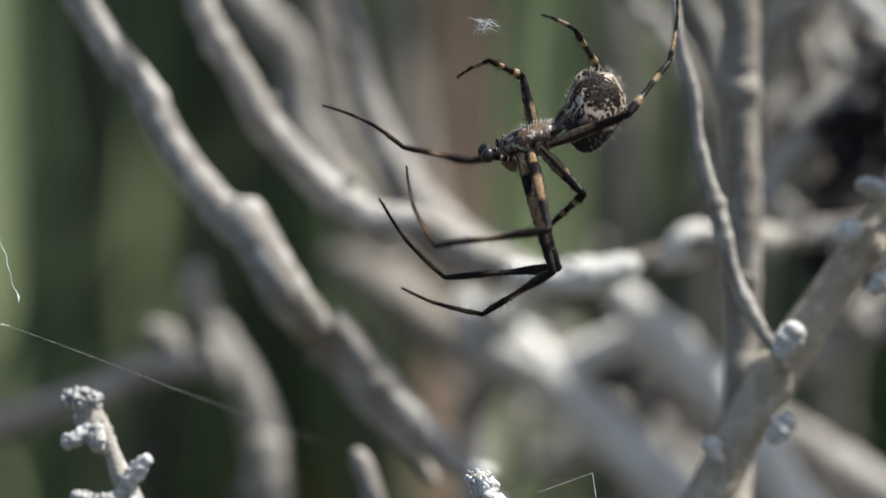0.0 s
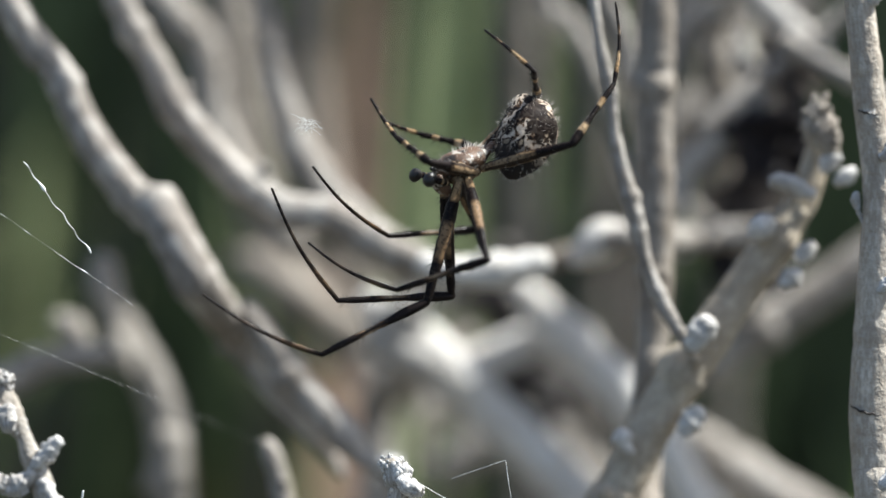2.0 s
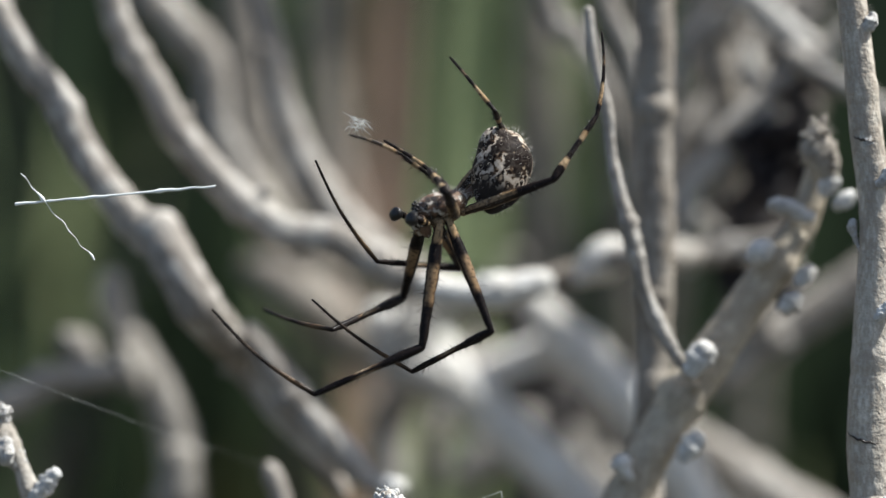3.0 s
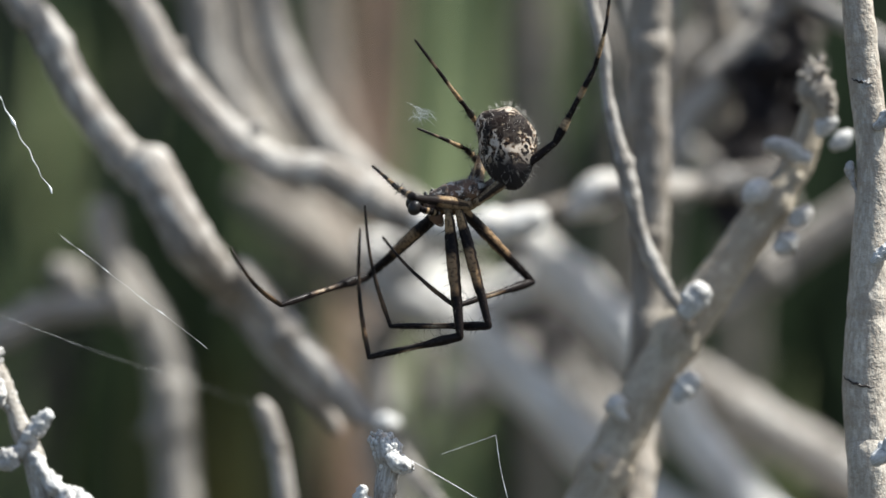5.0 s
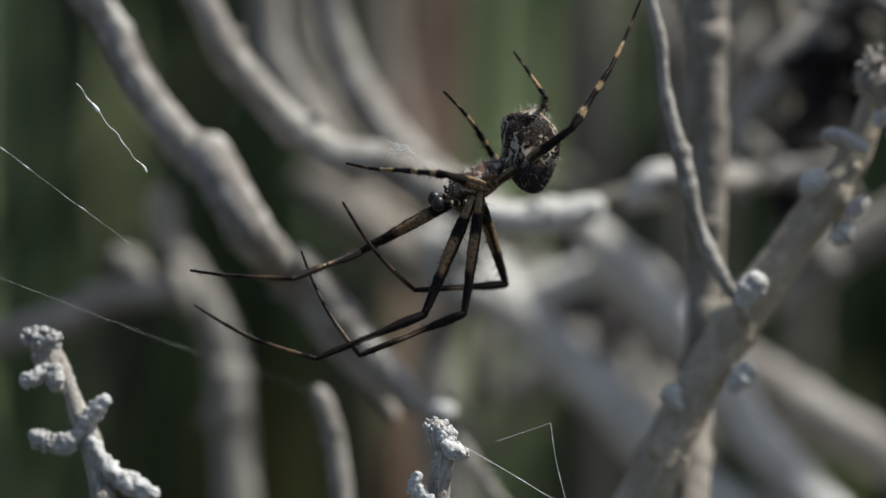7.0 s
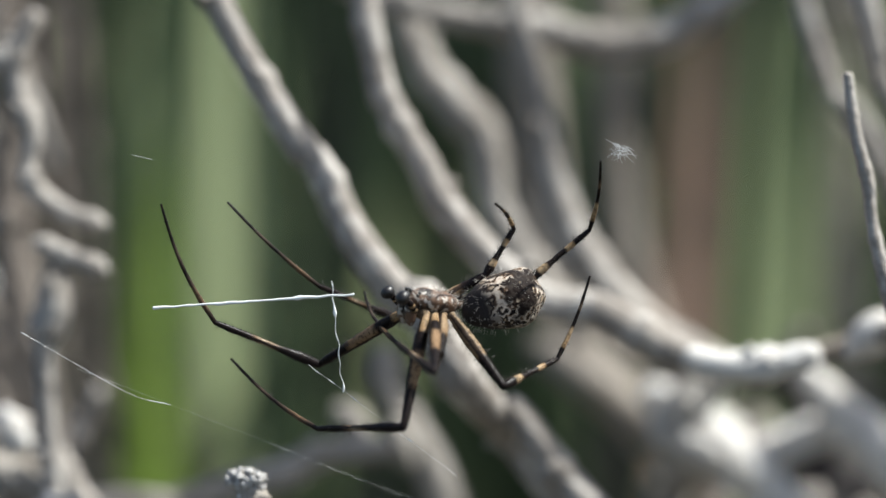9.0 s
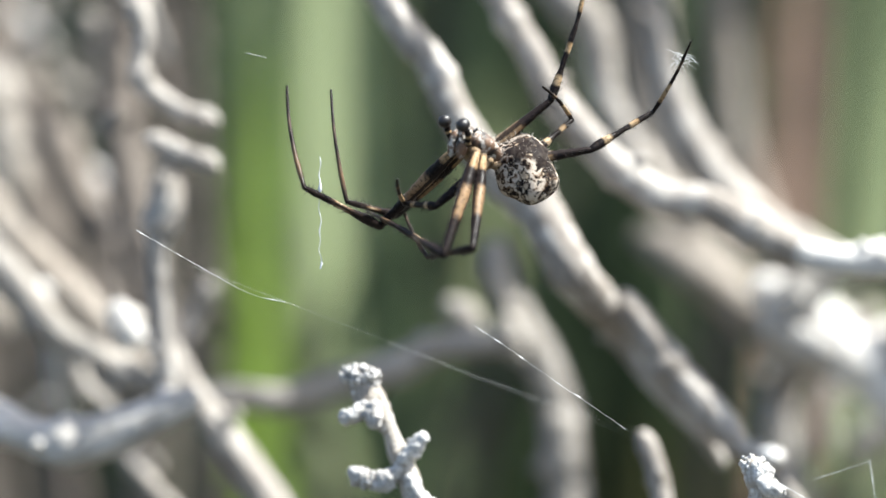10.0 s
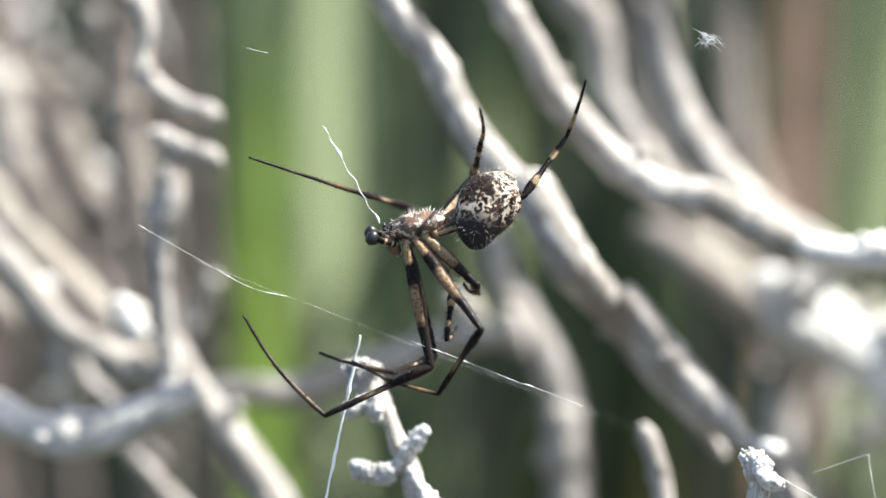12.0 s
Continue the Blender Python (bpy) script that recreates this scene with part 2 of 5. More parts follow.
            out.append(0.5 * ((2 * b) + (c - a) * t + (2 * a - 5 * b + 4 * c - d) * t * t + (3 * b - a - 3 * c + d) * t ** 3))
    out.append(p[-2])
    for v in out:
        v.w = max(v.w, 1e-6)
    return out


def tube(path, sides=12, rough=0.0, freq=1.0, seed=0.0, caps=(True, True), unit_v=False):
    """Verts, faces and uvs of a swept tube with rounded ends; path rows are x, y, z, radius."""
    rings = []
    first, last = path[0], path[-1]
    d0 = (path[1].xyz - first.xyz).normalized()
    d1 = (last.xyz - path[-2].xyz).normalized()
    if caps[0]:
        for f in (0.98, 0.8, 0.5):
            q = first.xyz - d0 * first.w * f * 0.8
            rings.append((q, d0, first.w * math.sqrt(1 - f * f * 0.98)))
    for i, q in enumerate(path):
        a, b = path[max(i - 1, 0)], path[min(i + 1, len(path) - 1)]
        rings.append((q.xyz, (b.xyz - a.xyz).normalized(), q.w))
    if caps[1]:
        for f in (0.5, 0.8, 0.98):
            rings.append((last.xyz + d1 * last.w * f * 0.8, d1, last.w * math.sqrt(1 - f * f * 0.98)))
    up = Vector((0.31, 0.86, 0.41))
    side = (up - d0 * up.dot(d0)).normalized()
    verts, uvs, faces, run, prev = [], [], [], 0.0, rings[0][0]
    for q, d, r in rings:
        side = (side - d * side.dot(d)).normalized()
        other = d.cross(side)
        run += (q - prev).length
        prev = q
        for k in range(sides):
            a = 2 * math.pi * k / sides
            n = side * math.cos(a) + other * math.sin(a)
            s = r
            if rough:
                s *= 1 + rough * noise.noise((q + n * r) * freq + Vector((seed, 0, 0))) + 0.5 * rough * noise.noise((q + n * r) * freq * 2.7)
            verts.append(q + n * s)
            uvs.append((abs(k / sides * 2 - 1), run * 1000))
    for j in range(len(rings) - 1):
        for k in range(sides):
            k2 = (k + 1) % sides
            faces.append((j * sides + k, j * sides + k2, (j + 1) * sides + k2, (j + 1) * sides + k))
    faces.append(tuple(range(sides))[::-1])
    faces.append(tuple((len(rings) - 1) * sides + k for k in range(sides)))
    if unit_v:
        uvs = [(u, v / (run * 1000)) for u, v in uvs]
    return verts, faces, uvs


def join(parts):
    """Several verts, faces, uvs as one."""
    verts, faces, uvs = [], [], []
    for v, f, u in parts:
        n = len(verts)
        verts += v
        faces += [tuple(i + n for i in q) for q in f]
        uvs += u
    return verts, faces, uvs


def ball(centre, radii, turn=None, rough=0.0, freq=800.0, segs=10, rings=7):
    """Verts, faces and uvs of a lumpy ellipsoid."""
    verts, uvs, faces = [], [], []
    for j in range(rings + 1):
        th = math.pi * min(max(j / rings, 0.02), 0.98)
        for k in range(segs):
            a = 2 * math.pi * k / segs
            n = Vector((math.sin(th) * math.cos(a), math.sin(th) * math.sin(a), math.cos(th)))
            p = Vector((n.x * radii[0], n.y * radii[1], n.z * radii[2]))
            if turn:
                p = turn @ p
            p += Vector(centre)
            if rough:
                p += (p - Vector(centre)) * rough * noise.noise(p * freq)
            verts.append(p)
            uvs.append((abs(k / segs * 2 - 1), j / rings))
    for j in range(rings):
        for k in range(segs):
            k2 = (k + 1) % segs
            faces.append((j * segs + k, (j + 1) * segs + k, (j + 1) * segs + k2, j * segs + k2))
    faces.append(tuple(range(segs)))
    faces.append(tuple(rings * segs + k for k in range(segs))[::-1])
    return verts, faces, uvs


COUNT = [0]


def plant(name, x, y, material, label, category, group=""):
    ob = tagged(new(name), label, category, group)
    ob.location = (x / 1000, y / 1000, 0)
    ob["base"] = (x, y)
    PLANT_MATERIAL[ob.name] = material
    return ob


PLANT_MATERIAL = {}


def local(owner, rows):
    bx, by = owner["base"]
    return [((x - bx) / 1000, (y - by) / 1000, z / 1000, r / 1000) for x, y, z, r in rows]


def stem(owner, *rows, down=False, up=False, material=None):
    """A woody stem through rows of x, y, z, radius in millimetres; down: it runs on into the ground at the plant's
    base;
    up: it runs on upwards out of view, thinning out, to cast dappled shade."""
    COUNT[0] += 1
    rows = list(rows)
    k = (COUNT[0] * 37 % 11 - 5) * 1.5
    if down:
        x, y, z, r = rows[-1]
        px, py, pz, _ = rows[-2]
        n = 30 / math.dist((x, y, z), (px, py, pz))
        bx, by = owner["base"]
        q = (x + (x - px) * n, y + (y - py) * n + 6, z + (z - pz) * n)
        rows += [(*q, r * 1.02), (q[0] * 0.55 + bx * 0.45 + k, q[1] * 0.5 + by * 0.5 + k, q[2] * 0.55, r * 1.05),
                 (bx + k, by - k, 20, r * 1.1), (bx + k, by - k, -6, r * 1.15)]
    if up:
        x, y, z, r = rows[0]
        px, py, pz, _ = rows[1]
        n = 1 / math.dist((x, y, z), (px, py, pz))
        d = ((x - px) * n, (y - py) * n, (z - pz) * n)
        rows = [(x + d[0] * 50 + k * 0.6, y + d[1] * 50 + 6, z + d[2] * 50 + 34, r * 0.45), (x + d[0] * 28 + k * 0.8, y + d[1] * 28 + 3, z + d[2] * 28 + 10, r * 0.7)] + rows
    pts = local(owner, rows)
    r = sum(p[3] for p in pts) / len(pts)
    path = spline(pts, r * 0.18 if PLANT_MATERIAL[owner.name] in NEAR else max(r * 0.2, 0.00025))
    # nodes: short swellings, each a little to one side
    near = PLANT_MATERIAL[owner.name] in NEAR
    rnd = random.Random(COUNT[0])
    at = rnd.uniform(2, 7) * r
    run, prev, spots = 0.0, path[0].xyz.copy(), []
    for q in path:
        run += (q.xyz - prev).length
        prev = q.xyz.copy()
        if run > at:
            spots.append((prev.copy(), rnd.uniform(0.03, 0.08) if near else rnd.uniform(0.08, 0.26), Vector((rnd.uniform(-1, 1), rnd.uniform(-1, 1), rnd.uniform(-0.3, 0.6))) * (0.06 if near else 0.14) * r))
            at += rnd.uniform(8, 18) * r if near else rnd.uniform(5, 12) * r
    for q in path:
        for c, s, off in spots:
            g = math.exp(-((q.xyz - c).length / ((0.45 if near else 0.55) * r)) ** 2)
            if g > 0.01:
                q.w *= 1 + s * g
                q.x, q.y, q.z = q.x + off.x * g, q.y + off.y * g, q.z + off.z * g
    if near:
        # leaf scars: a narrow groove under each swelling
        for q in path:
            for c, s, off in spots:
                g = math.exp(-((q.xyz - c + Vector((0, 0, 0.9 * r))).length / (0.22 * r)) ** 2)
                q.w *= 1 - 0.10 * g
    v, f, u = tube(path, 30 if near else 16, (0.022 if PLANT_MATERIAL[owner.name] is POLE else 0.06) if near else 0.075, (1.6 if near else 1.5) / r, COUNT[0] * 3.1)
    ob = mesh_object("stem", v, f, material or PLANT_MATERIAL[owner.name], owner, u, "stem with sunlight put into its white bark" if material is SUNLIT_BARK else "")
    # broken-off stubs of side twigs at the nodes
    if r > 0.0004 and not near:
        for c, s, off in spots[::1]:
            d = Vector((rnd.uniform(-1, 1), rnd.uniform(-1, 0.4), rnd.uniform(-0.1, 1))).normalized()
            k = r * rnd.uniform(0.28, 0.5)
            tip_at = c + d * r * rnd.uniform(1.25, 1.9)
            sv, sf, su = tube(spline([(*(c + d * r * 0.5), k * 1.3), (*(c + d * r), k), (*tip_at, k * 0.8)], k * 0.5), 9, 0.35, 0.8 / k, c.x * 999)
            mesh_object("twig_stub", sv, sf, material or PLANT_MATERIAL[owner.name], ob, su)
    if up:
        # unseen thin side twigs, added on the upper part to dapple the light below
        for j in range(4):
            q = path[min(len(path) - 2, int(len(path) * (0.02 + 0.05 * j)))]
            d = Vector((rnd.uniform(-1, 1), rnd.uniform(-0.8, 0.8), rnd.uniform(0.1, 1.0))).normalized() * rnd.uniform(0.014, 0.028)
            bend = Vector((rnd.uniform(-1, 1), rnd.uniform(-1, 1), 0.6)) * 0.004
            tw = spline([(*q.xyz, q.w * 0.55), (*(q.xyz + d * 0.5 + bend), q.w * 0.42), (*(q.xyz + d + bend), q.w * 0.28)], 0.0012)
            tv, tf, tu = tube(tw, 8, 0.12, 900, j)
            mesh_object("dapple_twig", tv, tf, PLANT_MATERIAL[owner.name], ob, tu)
    return ob


def sunlit_stem(owner, *rows, down=False, up=False):
    return stem(owner, *rows, down=down, up=up, material=SUNLIT_BARK)


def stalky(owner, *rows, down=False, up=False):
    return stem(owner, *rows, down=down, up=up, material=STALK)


def brown(owner, *rows, down=False, up=False):
    return stem(owner, *rows, down=down, up=up, material=FAR_STEM)


def bud(owner, *rows):
    COUNT[0] += 1
    pts = local(owner, rows)
    r = max(p[3] for p in pts)
    path = spline(pts, r * 0.25)
    near = PLANT_MATERIAL[owner.name] in NEAR
    rnd = random.Random(COUNT[0] * 7)
    parts = [tube(path, 20 if near else 14, 0.55 if near else 0.4, 1.6 / r, COUNT[0] * 5.3)]
    v, f, u = join(parts)
    return mesh_object("bud", v, f, CRUST if near else BUD, owner, u)


def crust(owner, *rows):
    """A rough white crust of grains on a twig's tip."""
    COUNT[0] += 1
    path = spline(local(owner, rows), 0.0002)
    rnd, parts = random.Random(COUNT[0]), []
    for _ in range(190):
        q = path[rnd.randrange(len(path))]
        d = Vector((rnd.gauss(0, 1), rnd.gauss(0, 1), rnd.gauss(0.2, 1))).normalized()
        k = q.w * rnd.uniform(0.14, 0.38)
        parts.append(ball(q.xyz + d * q.w * rnd.uniform(0.8, 1.05), (k, k, k), None, 0.4, 0.8 / k, 7, 5))
    v, f, u = join(parts)
    return tagged(mesh_object("crust", v, f, CRUST, owner, u, "rough white crust of dried scales"), kind="stuff")


def scar(owner, row, first=0.0, last=1.0, slope=0.0):
    """A dark crease on the near side of a stem, where a leaf stood."""
    (x, y, z, r), = local(owner, [row])
    pts = []
    for i in range(15):
        t = first + (last - first) * i / 14
        a = math.pi * (1 + t)
        w = 0.00007 * math.sin(math.pi * (i + 0.6) / 15.2)
        pts.append((x + math.cos(a) * r, y + math.sin(a) * r, z + slope * (t - 0.5) * r + 0.00005 * math.sin(i * 2.3), w))
    v, f, u = tube(spline(pts, 0.0001), 7)
    return mesh_object("leaf_scar", v, f, SPINE, owner, u, "dark crease of an old leaf scar")


def flower_head(owner, *rows):
    """A dried flower head: a lumpy cup with small scales round it."""
    pts = local(owner, rows)
    path = spline(pts, 0.0004)
    parts = [tube(path, 14, 0.5, 900, 2.0)]
    rnd = random.Random(5)
    for _ in range(26):
        q = path[rnd.randrange(len(path))]
        d = Vector((rnd.uniform(-1, 1), rnd.uniform(-1, 1), rnd.uniform(-0.3, 1))).normalized()
        parts.append(ball(q.xyz + d * q.w, (0.00022, 0.00022, 0.0005), d.to_track_quat("Z", "Y"), 0.3, 2500, 7, 5))
    return mesh_object("flower_head", *join(parts)[:2], DRY_HEAD, owner, join(parts)[2], "dried brown-grey flower head with open scales")


# ---- ground ----
gv, gf, gn = [], [], 60
steps = [0.0]
for i in range(gn):
    steps.append(steps[-1] + 0.02 * 1.17 ** i)
line = [-s for s in steps[:0:-1]] + steps
for yy in line:
    for xx in line:
        far = math.hypot(xx, yy)
        gv.append((xx, yy + 0.5, 0.012 * noise.noise((xx * 9, yy * 9, 0)) * (1 if far < 3 else 0.3)))
gw = len(line)
for j in range(gw - 1):
    for i in range(gw - 1):
        gf.append((j * gw + i, j * gw + i + 1, (j + 1) * gw + i + 1, (j + 1) * gw + i))
tagged(mesh_object("ground", gv, gf, SOIL), "dry dark soil under the shrubs", "ground", kind="structure")

# ---- grass ----
def blades(name, rows, material, label, seed):
    """One clump of flat, bent, keeled blades. Rows: x, y of the foot, height, width (mm), lean x, lean y."""
    verts, faces = [], []
    for x, y, h, w, lx, ly in rows:
        a = random.Random(seed + x * 13.7 + y).uniform(-0.7, 0.7)
        n = 9
        start = len(verts)
        for j in range(n + 1):
            t = j / n
            ww = w * 0.5 * (1 - t ** 3.0) * (0.7 + 0.3 * min(1, t * 4)) + 0.05
            cx, cy, cz = x + lx * t * t, y + ly * t * t, h * t
            for s, k in ((-1, 0), (0, 0.25 * w), (1, 0)):
                verts.append(((cx + s * ww * math.cos(a)) / 1000, (cy + s * ww * math.sin(a) + k * (1 - t)) / 1000, cz / 1000))
        for j in range(n):
            for s in (0, 1):
                i = start + j * 3 + s
                faces.append((i, i + 1, i + 4, i + 3))
    return tagged(mesh_object(name, verts, faces, material), label, "grass", kind="stuff")


def meadow(n, seed):
    """Thinning grass round the dense patch, over open ground."""
    r, rows = random.Random(seed), []
    while len(rows) < n:
        a, d = r.uniform(0, 2 * math.pi), abs(r.gauss(0, 1)) * 900
        x, y = 20 + d * math.cos(a), 700 + d * math.sin(a)
        if y > 345 and not (-330 < x < 380 and y < 900):
            rows.append((x, y, r.uniform(90, 300), r.uniform(4, 11), r.uniform(-50, 50), r.uniform(-40, 50)))
    return rows


rnd = random.Random(11)
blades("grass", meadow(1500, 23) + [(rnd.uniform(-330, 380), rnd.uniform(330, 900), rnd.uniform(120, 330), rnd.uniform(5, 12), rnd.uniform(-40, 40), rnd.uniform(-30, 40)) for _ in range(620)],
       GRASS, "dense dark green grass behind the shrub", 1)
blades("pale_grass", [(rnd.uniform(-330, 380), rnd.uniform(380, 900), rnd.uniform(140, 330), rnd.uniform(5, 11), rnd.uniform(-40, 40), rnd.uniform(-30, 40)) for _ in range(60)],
       GRASS_SUNLIT, "grass blades with sunlight put into their pale yellow-green", 2)
blades("grass_blade", [(-73, 251, 245, 8.2, 6, 4)], GRASS_SUNLIT, "tall grass blade with sunlight put into its pale green", 3)
blades("grass_blade", [(-83, 327, 239, 8.1, 6, 4)], GRASS_SUNLIT, "tall grass blade with sunlight put into its pale green", 3)
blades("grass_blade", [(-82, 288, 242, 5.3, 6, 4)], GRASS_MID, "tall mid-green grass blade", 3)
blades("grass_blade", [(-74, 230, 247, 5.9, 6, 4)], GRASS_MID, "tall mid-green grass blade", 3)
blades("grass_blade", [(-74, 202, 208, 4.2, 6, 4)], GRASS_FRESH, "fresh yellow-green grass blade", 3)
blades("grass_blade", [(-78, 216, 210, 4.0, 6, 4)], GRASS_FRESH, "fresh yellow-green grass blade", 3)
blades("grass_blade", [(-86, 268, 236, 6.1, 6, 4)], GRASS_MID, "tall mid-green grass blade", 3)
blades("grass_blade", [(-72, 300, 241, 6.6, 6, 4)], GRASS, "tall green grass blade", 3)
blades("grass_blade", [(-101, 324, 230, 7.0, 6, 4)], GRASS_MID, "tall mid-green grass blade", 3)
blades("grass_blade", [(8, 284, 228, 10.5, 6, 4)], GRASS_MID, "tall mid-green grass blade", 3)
blades("grass_blade", [(5, 264, 230, 3.4, 6, 4)], GRASS_SUNLIT, "tall grass blade with sunlight put into its pale green", 3)
blades("grass_blade", [(15, 332, 212, 7.0, 6, 4)], GRASS_SUNLIT, "tall grass blade with sunlight put into its pale green", 3)
blades("grass_blade", [(-70, 329, 228, 7.0, 6, 4)], GAP_DARK, "tall grass blade in near-black gap tone", 3)
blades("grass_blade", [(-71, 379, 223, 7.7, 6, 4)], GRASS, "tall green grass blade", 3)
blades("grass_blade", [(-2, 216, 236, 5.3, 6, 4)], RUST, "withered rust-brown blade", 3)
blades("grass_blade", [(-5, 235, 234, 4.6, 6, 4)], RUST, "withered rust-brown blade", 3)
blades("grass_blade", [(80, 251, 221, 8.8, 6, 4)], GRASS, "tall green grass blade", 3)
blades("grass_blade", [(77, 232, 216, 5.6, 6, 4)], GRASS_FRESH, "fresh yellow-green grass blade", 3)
blades("grass_blade", [(-66, 332, 223, 9.3, 6, 4)], GAP_DARK, "tall grass blade in near-black gap tone", 3)
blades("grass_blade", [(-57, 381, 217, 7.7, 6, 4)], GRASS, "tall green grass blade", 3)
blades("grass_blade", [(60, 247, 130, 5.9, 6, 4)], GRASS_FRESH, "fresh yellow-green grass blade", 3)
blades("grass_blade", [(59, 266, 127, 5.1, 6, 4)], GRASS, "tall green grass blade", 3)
blades("grass_blade", [(-8, 232, 144, 5.6, 6, 4)], OLIVE_SHADED, "grass blade with shade put into its dull olive", 3)
blades("grass_blade", [(-21, 233, 141, 6.5, 6, 4)], OLIVE_SHADED, "grass blade with shade put into its dull olive", 3)
blades("grass_blade", [(-17, 252, 138, 5.9, 6, 4)], OLIVE_SHADED, "grass blade with shade put into its dull olive", 3)
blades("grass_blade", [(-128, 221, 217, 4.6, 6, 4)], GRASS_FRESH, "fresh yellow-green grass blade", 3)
blades("grass_blade", [(-71, 232, 246, 9.0, 6, 4)], GRASS_SUNLIT, "tall grass blade with sunlight put into its pale green", 3)
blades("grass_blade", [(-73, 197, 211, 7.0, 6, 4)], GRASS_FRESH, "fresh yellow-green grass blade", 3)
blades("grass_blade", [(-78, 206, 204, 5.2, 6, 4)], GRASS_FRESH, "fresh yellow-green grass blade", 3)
blades("grass_blade", [(-26, 236, 148, 10.2, 6, 4)], OLIVE_SHADED, "grass blade with shade put into its dull olive", 3)
blades("grass_blade", [(-15, 248, 142, 8.6, 6, 4)], OLIVE_SHADED, "grass blade with shade put into its dull olive", 3)
blades("grass_blade", [(-22, 266, 144, 8.0, 6, 4)], OLIVE_SHADED, "grass blade with shade put into its dull olive", 3)
blades("grass_blade", [(-38, 254, 148, 5.9, 6, 4)], OLIVE_SHADED, "grass blade with shade put into its dull olive", 3)

rnd = random.Random(31)
for mat, label, count in ((GRASS, "leaning dark green grass blades", 26), (GRASS_MID, "leaning mid-green grass blades", 12), (GAP_DARK, "leaning grass blades in near-black gap tone", 12)):
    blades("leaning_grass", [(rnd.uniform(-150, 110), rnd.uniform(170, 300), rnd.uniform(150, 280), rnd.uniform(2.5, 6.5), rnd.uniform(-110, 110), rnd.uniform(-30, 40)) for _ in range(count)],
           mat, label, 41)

# ---- shrubs ----
main = plant("dry_shrub", 12, 140, STEM, "leafless grey shrub with many bent woody stems", "shrub")
stem(main, (-28.2, 19.7, 258.5, 0.81), (-27.0, 19.2, 255.7, 0.84), (-24.6, 18.4, 250.9, 0.91), (-21.5, 17.7, 246.0, 1.04), (-20.7, 17.7, 245.2, 0.97), (-18.1, 16.8, 240.2, 1.12), (-14.7, 16.4, 236.0, 1.23), (-14.3, 15.8, 236.8, 1.43), (-11.7, 14.6, 232.2, 1.39), (-9.3, 21.1, 226.8, 1.19), (-6.9, 20.2, 223.7, 1.05), (-4.5, 19.4, 220.8, 0.72), (-2.9, 18.9, 218.5, 0.40), up=True)
stem(main, (-8.9, 18.6, 229.3, 0.85), (-8.2, 18.3, 228.3, 1.03), (-5.9, 17.6, 225.2, 1.10), (-3.9, 16.9, 223.0, 1.14), (-2.5, 16.6, 221.4, 1.03), (-1.5, 16.3, 220.4, 0.60), (-0.1, 16.0, 219.7, 0.46), (1.8, 15.4, 217.3, 0.46), (4.3, 14.5, 213.8, 0.46), down=True)
bud(main, (-0.2, 15.2, 220.3, 0.53), (0.3, 15.2, 220.2, 0.71), (0.7, 15.2, 220.3, 0.49))
stem(main, (-18.1, 25.1, 252.4, 0.86), (-16.7, 23.8, 247.5, 0.91), (-14.9, 23.0, 244.4, 1.00), (-13.2, 22.2, 241.3, 1.13), (-10.0, 21.2, 237.8, 1.10), (-6.8, 20.6, 235.5, 1.16), (-3.6, 20.5, 235.0, 1.20), (-0.4, 20.0, 233.2, 1.20), (3.1, 19.6, 231.9, 0.96), (5.1, 19.6, 231.7, 0.83), up=True)
sunlit_stem(main, (2.2, 19.3, 232.3, 0.83), (3.5, 19.1, 231.9, 0.96), (6.7, 19.1, 231.8, 1.03), (9.0, 19.3, 232.3, 0.96), (9.7, 19.3, 232.5, 0.80))
# Brown piece: the shadow gap in the lit stem put into its bark
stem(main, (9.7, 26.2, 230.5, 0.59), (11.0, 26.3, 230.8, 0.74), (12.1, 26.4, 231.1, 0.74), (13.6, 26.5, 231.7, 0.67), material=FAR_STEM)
sunlit_stem(main, (12.4, 24.3, 231.2, 0.51), (13.0, 24.5, 231.7, 1.10), (13.9, 24.7, 232.3, 1.39), (14.8, 24.8, 232.8, 1.21), (15.4, 24.8, 233.1, 0.59))
stem(main, (14.5, 23.0, 232.9, 0.85), (16.7, 23.1, 233.1, 0.88), (21.6, 32.8, 230.7, 0.89), (27.7, 33.0, 231.4, 0.89))
stem(main, (-8.9, 42.2, 246.6, 0.77), (-8.1, 41.4, 243.4, 0.95), (-7.2, 40.2, 238.9, 1.14), (-5.7, 39.1, 235.0, 1.32), (-3.0, 38.1, 231.2, 1.50), (0.1, 37.4, 228.5, 1.54), (3.7, 37.0, 226.9, 1.28), up=True)
stem(main, (-18.9, 53.2, 248.9, 1.27), (-15.7, 51.7, 243.3, 1.43), (-13.2, 50.9, 240.5, 1.46), (-12.5, 50.0, 236.8, 1.27), (-11.9, 49.4, 234.8, 1.12), (-9.2, 48.2, 230.4, 1.12), (-6.0, 47.2, 226.4, 1.08), up=True)
brown(main, (-11.5, 80.7, 216.4, 0.90), (-8.3, 70.7, 217.7, 1.64), (-3.2, 69.7, 214.0, 1.73), (-1.4, 69.5, 213.1, 1.51))
sunlit_stem(main, (-0.6, 46.8, 221.9, 1.24), (2.5, 46.1, 219.8, 1.66), (6.0, 45.3, 216.6, 1.82), (9.5, 44.4, 213.3, 1.86), (13.4, 43.4, 209.8, 1.86), (16.6, 42.5, 206.1, 1.82), down=True)
